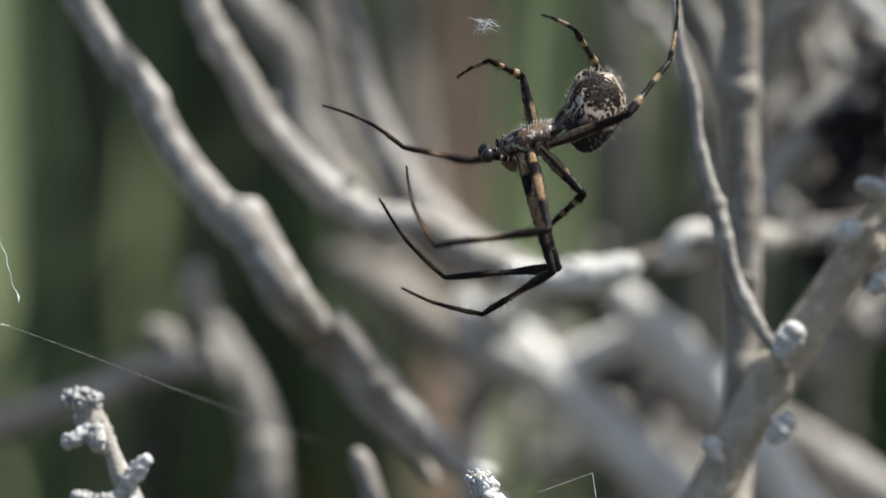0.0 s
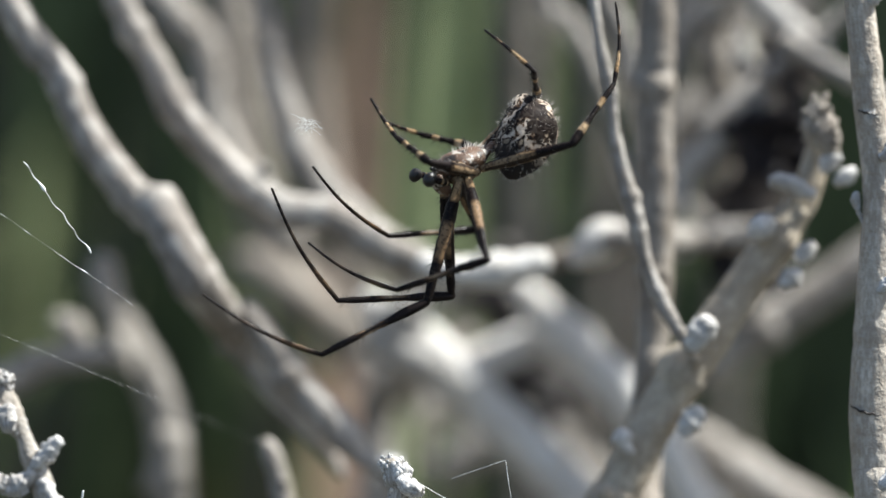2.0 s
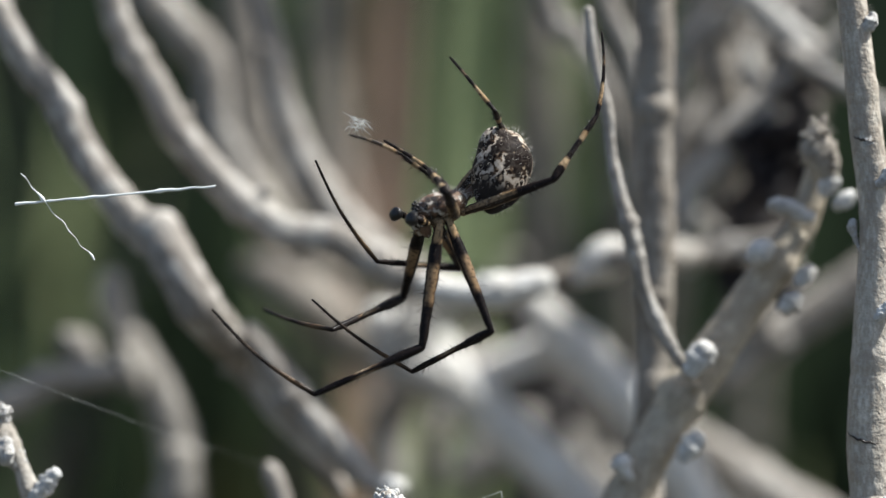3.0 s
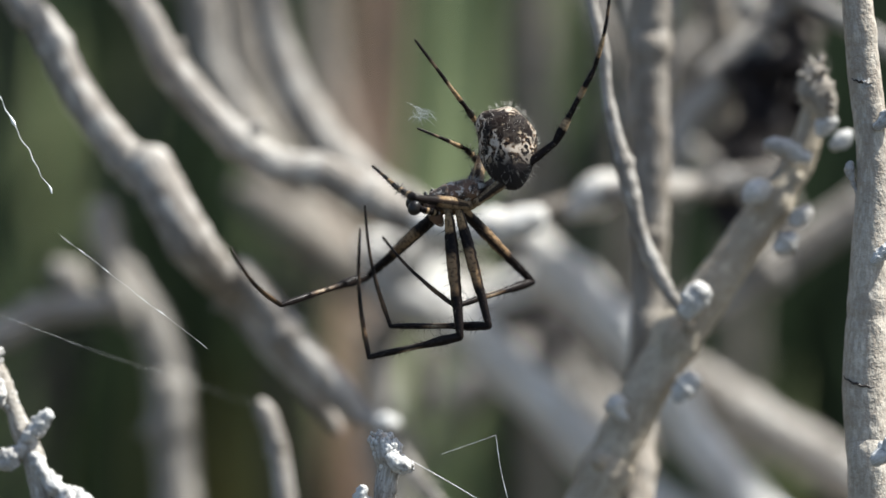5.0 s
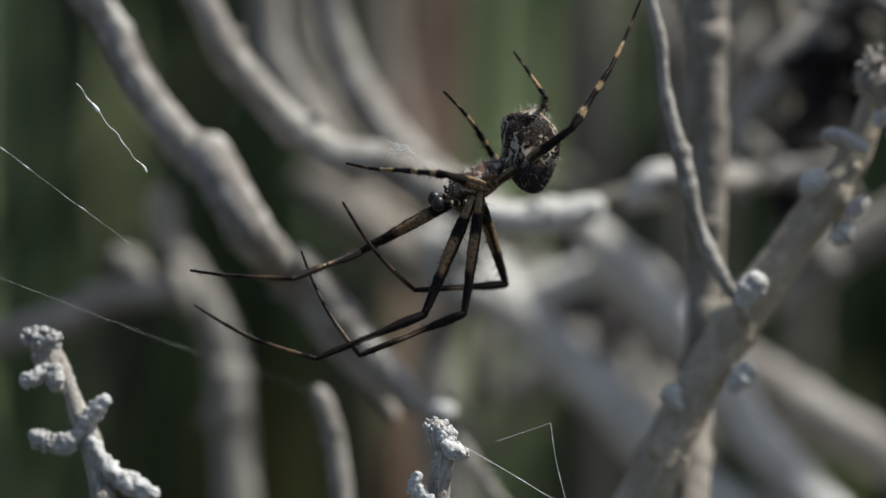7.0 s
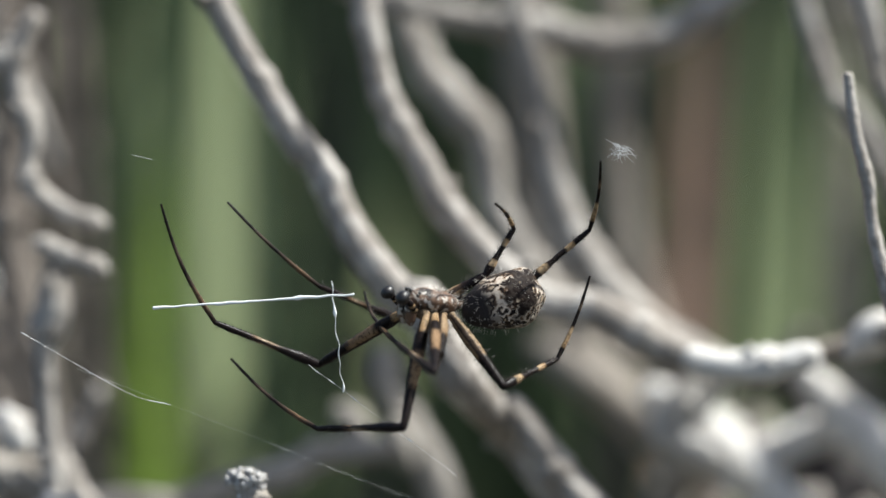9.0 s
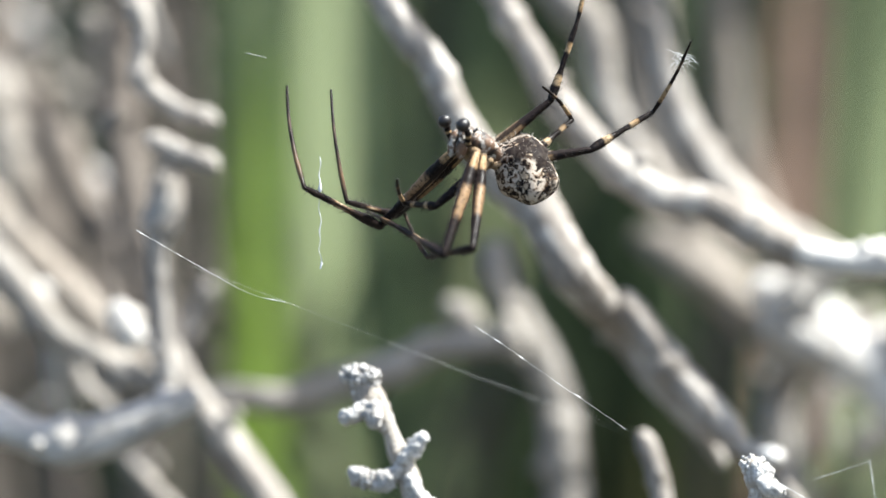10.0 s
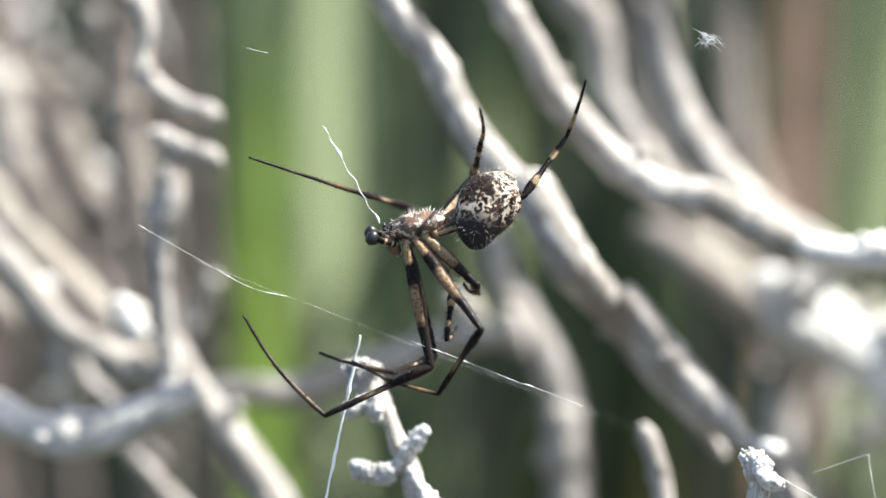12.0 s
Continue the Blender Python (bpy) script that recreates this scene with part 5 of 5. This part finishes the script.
    step(2, (4.56, -5.30, 244.90, 0.8, 19.4, -150.2), (-2.11, 0.98, 0.12, -0.80, -0.35, 0.48),
         (-2.69, 4.64, 0.15, -6.70, 3.66, 1.68, -9.50, 1.42, 4.87),
         (-4.05, 0.01, 1.53, -2.52, 3.13, 4.23, -2.88, -1.42, 5.72),
         (4.15, 1.59, 1.70, 4.22, -1.14, 2.68, 3.61, -3.92, 4.13),
         (-1.15, -3.53, -0.87, 0.69, -5.39, 0.39, 2.92, -4.15, 2.32),
         (-0.30, -3.90, -5.73, 5.21, -3.66, -3.37, 8.45, -3.14, 2.47),
         (4.82, 6.02, -2.76, 7.96, 1.11, -4.17, 9.18, -5.18, -2.22),
         (4.13, -0.61, -6.91, 9.56, -2.97, -5.06, 10.08, -5.49, 1.45),
         (6.80, 1.72, -5.36, 12.69, -0.11, -6.01, 16.58, -3.45, -1.24))
    step(2.5, (3.74, -5.00, 244.92, 1.5, 12.1, -147.5), (-2.44, 1.15, 0.72, -0.71, -0.35, 0.62),
         (-2.83, 4.48, 0.38, -6.73, 3.68, 2.26, -9.28, 1.54, 5.71),
         (-3.64, -0.02, 2.32, -1.97, 2.96, 5.09, -2.66, -1.65, 6.23),
         (3.68, 1.88, 2.10, 3.38, -0.83, 3.06, 3.00, -3.96, 3.63),
         (-1.16, -3.55, -0.38, -0.23, -5.39, 1.66, 1.93, -7.00, 3.39),
         (-1.49, -2.85, -5.65, 4.02, -3.32, -3.32, 7.12, -2.42, 2.55),
         (3.01, 4.13, -5.87, 6.23, -0.01, -8.78, 8.89, -4.38, -4.45),
         (1.77, -4.16, -6.19, 7.47, -1.83, -5.44, 7.98, -8.76, -6.33),
         (5.99, 1.85, -5.96, 11.69, -0.26, -7.18, 15.38, -3.75, -2.36))
    step(4.3, (4.10, -4.66, 241.87, 1.1, 13.0, -137.1), (-1.07, 0.05, 1.56, -0.56, -0.52, 0.64),
         (-3.01, 3.28, 2.17, -5.86, 4.67, 5.23, -8.22, 5.08, 9.38),
         (-3.34, -4.02, -0.36, 0.56, -3.09, 1.45, 0.19, -3.66, 6.20),
         (-0.88, 3.65, -1.32, -3.30, 3.12, -2.82, -1.17, 5.04, -1.40),
         (-1.59, -3.08, -0.94, 0.95, -2.69, 0.41, 3.48, -1.91, 2.21),
         (-0.02, -5.90, -3.97, 4.20, -3.16, -0.70, 0.32, -8.61, -0.33),
         (2.02, 5.38, -5.01, -0.15, -0.19, -5.52, 3.80, 3.23, -1.32),
         (4.32, -5.28, -4.98, 10.32, -6.31, -3.76, 7.93, -12.65, -2.00),
         (4.97, 2.74, -6.29, 6.65, -3.08, -7.61, 5.69, -6.64, -1.66))
    step(4.5, (3.58, -4.67, 241.70, 1.4, -1.8, -130.6), (-0.97, 0.60, 1.63, -0.33, -0.54, 0.77),
         (-1.93, 3.62, 3.00, -3.62, 5.02, 6.81, -4.90, 5.69, 11.39),
         (-3.71, -1.32, 2.25, -0.38, 0.74, 4.25, -1.97, -3.69, 3.34),
         (4.68, 0.57, 0.92, 3.47, -2.02, 1.35, 3.84, -3.98, 3.86),
         (-1.89, -1.99, 1.06, 0.20, -3.11, 2.72, 2.04, -5.39, 4.01),
         (-1.69, -5.03, -3.87, 3.53, -3.28, -1.48, -0.64, -8.25, 0.22),
         (5.92, 2.99, -4.95, 5.70, -3.00, -5.17, 2.30, -5.54, 0.01),
         (-1.66, -4.41, -4.38, 2.86, -7.80, -1.82, 8.29, -6.15, 2.27),
         (4.65, 1.34, -6.72, 1.72, -3.91, -8.25, 8.56, -3.05, -7.04))
    step(5, (5.30, -4.79, 241.44, 3.5, 19.5, -175.5), (-1.78, -0.41, 1.56, -0.16, -0.70, 0.70),
         (-4.24, 0.86, 1.16, -7.47, 0.52, 4.13, -9.89, -0.07, 8.24),
         (-1.01, -5.29, 1.42, -0.47, -1.73, 3.96, 0.91, -1.37, 8.54),
         (3.79, 2.71, 1.40, 4.53, -0.08, 1.61, 5.38, -3.05, 2.47),
         (-0.20, -4.05, 0.38, 0.28, -1.62, 1.89, 2.38, -0.66, 4.11),
         (-0.68, -1.68, -6.39, 3.75, 2.16, -5.09, 6.19, -2.91, -1.45),
         (2.40, 3.03, -6.51, 7.40, -0.14, -5.56, 6.51, -2.49, 0.65),
         (7.66, -3.56, -3.41, 12.52, 0.12, -2.29, 13.56, 4.89, 2.73),
         (4.05, 3.05, -6.51, 9.11, -0.51, -6.90, 7.21, -2.91, -0.60))
    step(5.5, (4.98, -4.96, 241.24, 3.8, 10.1, -166.2), (-1.84, 0.13, 0.86, -0.13, -0.26, 0.96),
         (-3.83, 1.51, 1.99, -6.73, 1.59, 5.30, -8.15, -0.42, 9.42),
         (-2.00, -3.23, 3.24, -0.91, 0.29, 5.64, -0.79, -4.33, 6.93),
         (4.17, 2.38, 1.12, 4.54, -0.49, 0.91, 5.07, -3.42, 2.08),
         (-0.56, -3.98, -0.47, 1.01, -2.59, 1.54, 2.68, -0.24, 2.93),
         (0.07, -3.61, -6.02, 5.60, -1.51, -4.99, 9.94, -0.37, -0.02),
         (1.71, 3.26, -6.44, 7.39, 2.23, -4.81, 6.87, 1.07, 1.77),
         (6.31, -5.02, -3.76, 12.00, -3.20, -2.09, 14.93, -0.21, 3.52),
         (5.05, 2.65, -6.28, 11.21, 2.17, -6.75, 14.37, -3.35, -3.82))
    step(6, (3.50, -4.64, 241.64, 4.4, 14.5, -176.9), (-1.97, -0.30, 1.17, -0.13, -0.43, 0.89),
         (-4.04, 0.74, 1.69, -7.10, -1.71, 3.69, -10.24, -1.03, 7.25),
         (-2.12, -3.12, 3.22, -2.40, 0.42, 5.81, -2.64, -4.04, 7.58),
         (2.19, 3.30, 2.06, 3.35, 0.97, 3.33, 4.56, -0.26, 6.02),
         (-0.25, -3.97, 0.58, 0.82, -2.79, 3.00, 2.20, -0.84, 5.13),
         (1.31, -4.49, -5.74, 5.51, -1.83, -2.39, 6.93, 0.46, 3.75),
         (3.23, 2.96, -6.39, 8.99, 3.14, -4.69, 8.75, 2.12, 1.92),
         (5.34, -5.24, -4.43, 9.99, -1.34, -3.17, 12.05, 3.09, 1.85),
         (7.31, 2.51, -4.59, 13.41, 3.34, -5.32, 18.61, 2.86, -0.65))
    step(6.5, (2.59, -4.62, 242.45, 4.9, 24.2, -173.3), (-2.10, -0.11, 0.41, -0.24, -0.57, 0.79),
         (-4.30, 0.90, 0.96, -7.21, -2.31, 1.74, -11.16, -1.92, 4.44),
         (-3.02, -3.33, 2.10, -3.38, 0.00, 4.95, -3.97, -4.63, 6.08),
         (2.49, 3.71, 1.39, 3.91, 1.27, 2.06, 5.23, -1.22, 3.58),
         (-0.31, -4.03, -1.14, 0.04, -2.45, 1.27, 1.15, -1.77, 4.19),
         (2.37, -3.58, -6.27, 7.53, -1.22, -4.29, 8.20, 0.43, 2.16),
         (4.38, 2.95, -5.99, 10.10, 3.07, -4.16, 10.78, 1.95, 2.41),
         (3.00, -5.72, -4.89, 5.57, -3.13, 0.12, 2.53, 1.53, 4.36),
         (6.61, 2.76, -5.22, 12.57, 1.55, -4.01, 15.10, -0.84, 2.06))
    step(7, (3.12, -4.88, 241.99, 4.0, 32.8, -168.8), (-1.69, 0.05, -0.15, -0.44, -0.69, 0.58),
         (-4.08, 2.68, 0.26, -7.72, 0.39, 1.20, -11.38, -2.33, 2.71),
         (-3.72, -3.39, 0.30, -3.90, 0.69, 1.94, -4.08, -3.70, 3.87),
         (2.81, 2.94, 2.09, 4.61, 0.92, 3.11, 6.83, -0.76, 4.69),
         (0.01, -4.17, -1.14, -0.04, -2.95, 1.49, 0.35, -2.26, 4.59),
         (3.36, -2.46, -6.52, 7.65, -0.05, -3.09, 8.15, 1.04, 3.50),
         (6.14, 2.76, -4.85, 11.96, 2.96, -3.44, 11.50, -0.89, 2.03),
         (8.99, -1.58, -0.03, 12.58, 2.98, 2.14, 17.04, -1.96, 4.32),
         (7.93, 2.44, -3.74, 13.96, 2.66, -2.32, 17.64, 1.62, 3.54))
    step(7.2, (1.21, -4.47, 242.98, 3.1, 23.8, -171.8), (-1.66, 0.05, -0.17, -0.59, -0.56, 0.58),
         (-4.39, 1.01, 0.57, -8.09, -0.99, 1.87, -10.90, 1.55, 4.82),
         (-3.80, -3.32, -0.01, -3.85, 0.71, 1.75, -3.30, -3.78, 3.37),
         (1.51, 3.92, 1.45, 3.31, 1.84, 2.39, 5.09, -0.78, 2.85),
         (-0.12, -4.18, -0.55, -0.27, -2.31, 1.66, 0.06, -1.28, 4.67),
         (3.95, -2.22, -6.41, 8.42, 0.80, -3.78, 10.88, 4.47, 1.26),
         (5.32, 2.82, -5.51, 11.21, 3.14, -4.42, 10.83, -1.18, 0.68),
         (9.02, -1.40, -0.61, 14.91, -2.48, 0.97, 17.34, 1.78, 5.96),
         (8.92, 1.69, -1.33, 12.23, -3.55, -1.17, 15.51, 1.30, 2.66))
    step(8.8, (-8.07, -4.77, 242.10, -1.1, 18.8, -170.7), (-1.83, 0.12, -0.46, -0.79, -0.61, 0.05),
         (-2.11, 3.53, -3.83, -5.69, 1.19, -2.83, -6.92, -0.47, 1.50),
         (-3.72, -3.48, -0.16, -6.56, -1.45, 2.52, -7.59, 2.06, 5.63),
         (3.77, 3.46, -0.51, 4.65, 0.92, 0.57, 5.71, -1.77, 1.95),
         (-0.42, -3.90, 0.53, -2.18, -3.26, 2.75, -3.43, -1.42, 5.05),
         (2.32, -7.23, -0.28, 4.75, -3.42, 3.67, 7.39, 0.10, 8.73),
         (1.17, 3.04, -6.50, 4.07, -1.47, -9.19, 6.26, 4.86, -9.30),
         (5.89, -6.18, -2.13, 10.22, -7.92, 1.95, 12.07, -10.33, 8.25),
         (3.29, 3.10, -6.65, 4.88, -2.22, -9.40, 8.94, 1.63, -5.19))
    step(9, (-10.12, -4.85, 241.82, -1.5, -11.2, -139.3), (-2.11, 1.46, 0.64, -0.95, 0.04, 0.32),
         (-0.20, 5.03, -3.26, -4.28, 4.03, -1.95, -5.90, 3.69, 2.56),
         (-3.54, 1.39, 1.66, -6.39, 2.42, 4.85, -4.74, 4.42, 8.88),
         (3.16, 3.60, -1.84, 1.71, 1.38, -3.01, 0.94, -1.70, -3.41),
         (-1.44, 0.41, 1.81, -2.73, 0.55, 4.40, -0.21, 1.87, 5.88),
         (-0.99, -6.36, -2.17, 4.75, -6.09, -0.44, 9.28, -9.26, 3.34),
         (5.14, 6.00, -2.35, 3.54, 0.22, -2.17, 1.71, -6.05, -0.65),
         (4.35, -5.54, -4.69, 9.82, -7.94, -3.04, 12.80, -10.28, 2.85),
         (4.95, 3.79, -5.83, 6.24, -2.07, -7.41, 8.21, -8.39, -5.12))
    step(9.5, (-13.68, -4.44, 244.32, -1.0, -32.9, -131.4), (-1.15, 1.07, -0.05, 0.06, 0.81, -0.58),
         (-2.67, 3.70, 2.20, -5.21, 3.74, 5.79, -3.89, 6.02, 9.80),
         (-1.66, 1.51, 3.60, -1.55, 1.63, 7.99, -0.34, 0.67, 12.54),
         (2.68, -0.67, -3.56, 1.97, -3.47, -3.72, 4.86, -2.39, -2.85),
         (-1.10, 1.32, 1.52, -0.60, 3.07, 3.78, -0.48, 0.01, 4.74),
         (-0.15, -5.74, -4.13, 5.33, -3.86, -5.70, 7.57, -6.34, 0.11),
         (3.35, 4.00, -5.86, 1.07, -1.55, -5.83, -1.46, -7.33, -3.58),
         (1.29, -5.27, -5.28, 7.47, -5.39, -5.68, 7.59, -9.73, -0.19),
         (4.19, 3.13, -6.43, 3.09, -2.89, -5.49, -0.30, -8.91, -4.36))
    step(10, (-13.96, -4.45, 243.98, -0.4, -35.2, -130.4), (-0.97, 0.97, 0.28, 0.04, 0.86, -0.50),
         (-2.50, 3.64, 2.45, -5.00, 4.34, 6.01, -2.95, 6.79, 9.60),
         (-0.88, 0.97, 4.20, -0.44, 0.85, 8.57, 0.77, -0.00, 13.14),
         (2.32, -0.44, -3.79, 1.86, -3.29, -4.01, 4.54, -1.64, -3.44),
         (-1.13, 1.37, 1.44, -2.64, 1.30, 3.91, 0.52, 1.44, 4.41),
         (-0.10, -5.65, -4.28, 5.40, -3.60, -5.50, 6.51, -7.29, -0.02),
         (3.17, 4.31, -5.71, 0.75, -1.15, -6.24, -0.31, -6.76, -2.74),
         (1.18, -5.11, -5.40, 7.37, -4.96, -5.80, 7.48, -9.66, -0.61),
         (3.79, 3.15, -6.54, 2.18, -2.73, -5.39, -0.78, -8.98, -4.31))
    step(10.5, (-17.80, -5.75, 241.79, -0.3, -13.5, -140.2), (-1.65, 1.13, -0.37, -0.74, -0.10, 0.67),
         (-3.64, 2.56, 1.78, -7.21, 2.29, 4.33, -5.73, 4.35, 8.41),
         (-3.97, -1.77, 1.58, -2.16, 1.54, 3.84, -4.31, -2.66, 4.73),
         (2.01, 3.35, -2.97, 0.44, 1.47, -4.52, -0.26, -1.62, -4.97),
         (1.29, -4.45, -0.40, 2.87, -3.06, 1.59, 4.45, -1.44, 3.86),
         (-0.56, -6.73, -1.40, 4.41, -3.92, 0.43, 10.27, -1.17, 2.15),
         (7.63, 2.15, -2.96, 6.68, -3.70, -2.02, 3.82, -8.18, 2.05),
         (0.74, -6.72, -3.03, 5.20, -10.66, -1.28, 8.36, -14.43, 3.70),
         (6.59, -0.32, -5.53, 4.05, -5.79, -7.01, 9.17, -1.02, -6.78))
    step(11, (-17.14, -5.93, 240.77, 0.1, 13.2, -166.4), (-2.18, 0.02, -0.09, -0.64, -0.62, 0.45),
         (-4.13, -1.07, 0.18, -7.81, -0.21, 2.42, -9.43, -4.25, 4.43),
         (-2.40, -4.56, 1.27, -3.24, -0.87, 3.52, -3.78, -5.60, 4.16),
         (-0.53, 1.92, -3.48, -0.41, -0.52, -5.04, 0.47, 2.50, -4.44),
         (2.50, -2.08, -3.67, 3.62, 0.60, -3.71, 5.45, 0.25, -1.11),
         (1.23, -7.22, -0.47, 3.65, -2.42, 2.18, 8.43, -0.50, 6.47),
         (0.69, 4.38, -5.73, 3.97, 0.44, -8.84, 7.50, 4.50, -4.85),
         (-0.21, -2.18, -6.47, 0.25, 3.98, -5.87, 1.61, -2.89, -5.96),
         (3.46, 3.05, -6.64, 9.50, 3.97, -7.71, 14.46, 3.42, -2.80))
    step(11.5, (-16.83, -5.90, 241.02, -0.0, 13.4, -166.2), (-2.31, -0.00, 0.00, -0.59, -0.67, 0.45),
         (-4.40, 0.02, 0.28, -7.81, -2.06, 2.11, -9.43, 0.87, 5.55),
         (-2.32, -4.79, 0.82, -3.27, -1.20, 3.18, -3.59, 2.59, 6.12),
         (-0.84, 1.87, -3.29, -0.76, -0.62, -4.77, -0.43, 2.31, -3.52),
         (0.78, -1.37, -4.07, 0.20, 1.34, -4.92, -0.03, -1.39, -6.58),
         (1.70, -7.25, -0.55, 3.62, -2.18, 2.03, 8.86, -1.10, 6.07),
         (-0.44, 4.71, -5.09, 2.82, 1.21, -8.70, 6.28, 5.00, -4.40),
         (2.83, 0.28, -7.05, 4.98, 6.09, -6.79, 8.26, -0.08, -6.43),
         (2.78, 3.08, -6.72, 8.84, 2.34, -7.83, 11.66, 0.05, -1.84))
    step(12, (-16.69, -6.39, 240.96, 1.4, 15.1, -167.7), (-2.27, 0.04, -0.15, -0.61, -0.65, 0.45),
         (-4.45, 0.11, -0.07, -7.66, -2.31, 1.71, -9.34, 0.72, 5.03),
         (-2.27, -4.90, 0.55, -3.16, -1.45, 3.13, -3.54, 2.54, 5.77),
         (-0.53, 1.93, -3.47, -0.44, -0.72, -4.66, 0.08, 2.05, -3.14),
         (0.81, -0.18, -4.08, 1.89, 1.78, -5.92, 1.12, -1.30, -6.28),
         (1.58, -7.24, -0.61, 4.00, -2.54, 2.23, 8.90, -0.59, 6.36),
         (-0.03, 5.02, -4.99, 3.22, 1.64, -8.72, 6.88, 5.22, -4.40),
         (2.82, 0.29, -7.05, 5.00, 5.90, -5.55, 8.63, -0.06, -5.00),
         (3.11, 3.08, -6.69, 9.23, 3.87, -7.24, 11.81, 0.89, -1.45))
    walk(silk_tuft, [
        (0, pose(0.00023, -0.00293, 0.25194, 0, 0, 0)),
        (0.7, pose(-0.00439, -0.00448, 0.24733, 0, 8, 0)),
        (1.5, pose(-0.00462, -0.00471, 0.24637, 0, 16, 0)),
        (2.2, pose(-0.00512, -0.00448, 0.24600, 0, 7, 0)),
        (2.5, pose(-0.00330, -0.00396, 0.24764, 0, 10, 0)),
        (4.5, pose(-0.00042, -0.00307, 0.24691, 0, 16, 0)),
        (5.5, pose(0.00306, -0.00423, 0.24338, 0, 10, 0)),
        (6.5, pose(-0.00151, -0.00388, 0.24425, 0, 4, 0)),
        (7, pose(-0.00243, -0.00466, 0.24259, 0, 9, 0)),
        (7.2, pose(-0.00379, -0.00418, 0.24410, 0, 11, 0)),
        (8.8, pose(-0.00121, -0.00278, 0.24816, 0, 12, 0)),
        (9, pose(-0.00136, -0.00217, 0.24952, 0, 14, 0)),
        (9.5, pose(-0.00233, -0.00171, 0.24999, 0, 2, 0)),
        (10, pose(-0.00420, -0.00177, 0.24875, 0, 8, 0)),
        (10.5, pose(-0.00333, -0.00148, 0.24894, 0, 14, 0)),
        (11, pose(-0.00267, -0.00114, 0.24931, 0, 2, 0)),
        (11.5, pose(-0.00268, -0.00101, 0.24997, 0, 8, 0)),
        (12, pose(-0.00280, -0.00201, 0.24959, 0, 13, 0)),
    ])
    rows = {ob: [] for trio in LEGS for ob in trio}
    root_rows, belly_rows, last = [], [], {}
    kinds = ("hind", "hind", "short", "short", "second", "second", "long", "long")

    def aim(key, d):
        """The turn that points z along d with the least twist from the turn before."""
        old_d, old_q = last.get(key, (Vector((0, 0, 1)), Euler((0, 0, 0)).to_quaternion()))
        q = old_d.rotation_difference(d) @ old_q
        last[key] = (d.copy(), q)
        return q.to_matrix().to_4x4()

    def rolled(i, d, inner, turn):
        """The foot's turn rolled about its length, so that its x axis lies to the inner side of the joint."""
        side = inner - d * inner.dot(d)
        old = last.get(("side", i), turn.to_3x3().col[0])
        if side.length < 0.3:
            side = old - d * old.dot(d)
        side.normalize()
        last[("side", i)] = side.copy()
        m = Matrix((side, d.cross(side), d)).transposed()
        return m.to_4x4()

    for n, now in enumerate(STEPS):
        nxt = STEPS[min(n + 1, len(STEPS) - 1)]
        span = nxt[0] - now[0]
        parts = max(1, round(span / 0.1))
        for k in range(parts):
            s = k / parts
            e = s * s * (3 - 2 * s)
            t = now[0] + span * s
            q = now[1].to_quaternion().slerp(nxt[1].to_quaternion(), s)
            root_rows.append((t, Matrix.LocRotScale(now[1].translation.lerp(nxt[1].translation, s), q, None)))
            c = now[2].lerp(nxt[2], s) / 1000
            belly_rows.append((t, Matrix.Translation(c) @ aim("belly", turned(now[3], nxt[3], e))))
            for i, trio in enumerate(LEGS):
                dirs = [turned(a, b, e) for a, b in zip(bones(now[4][i], HIPS[i]), bones(nxt[4][i], HIPS[i]))]
                p, mats = HIPS[i] / 1000, []
                for d, length, j in zip(dirs, SEG[kinds[i]], range(3)):
                    turn = aim((i, j), d)
                    if j == 2:
                        turn = rolled(i, d, -dirs[1], turn)
                    mats.append(Matrix.Translation(p) @ turn)
                    p = p + d * length / 1000
                inv = mats[0].inverted()
                for ob, m in zip(trio, (mats[0], inv @ mats[1], inv @ mats[2])):
                    rows[ob].append((t, m))
    walk(spider, root_rows)
    walk(abdomen, belly_rows)
    for ob, r in rows.items():
        walk(ob, r)


motions()
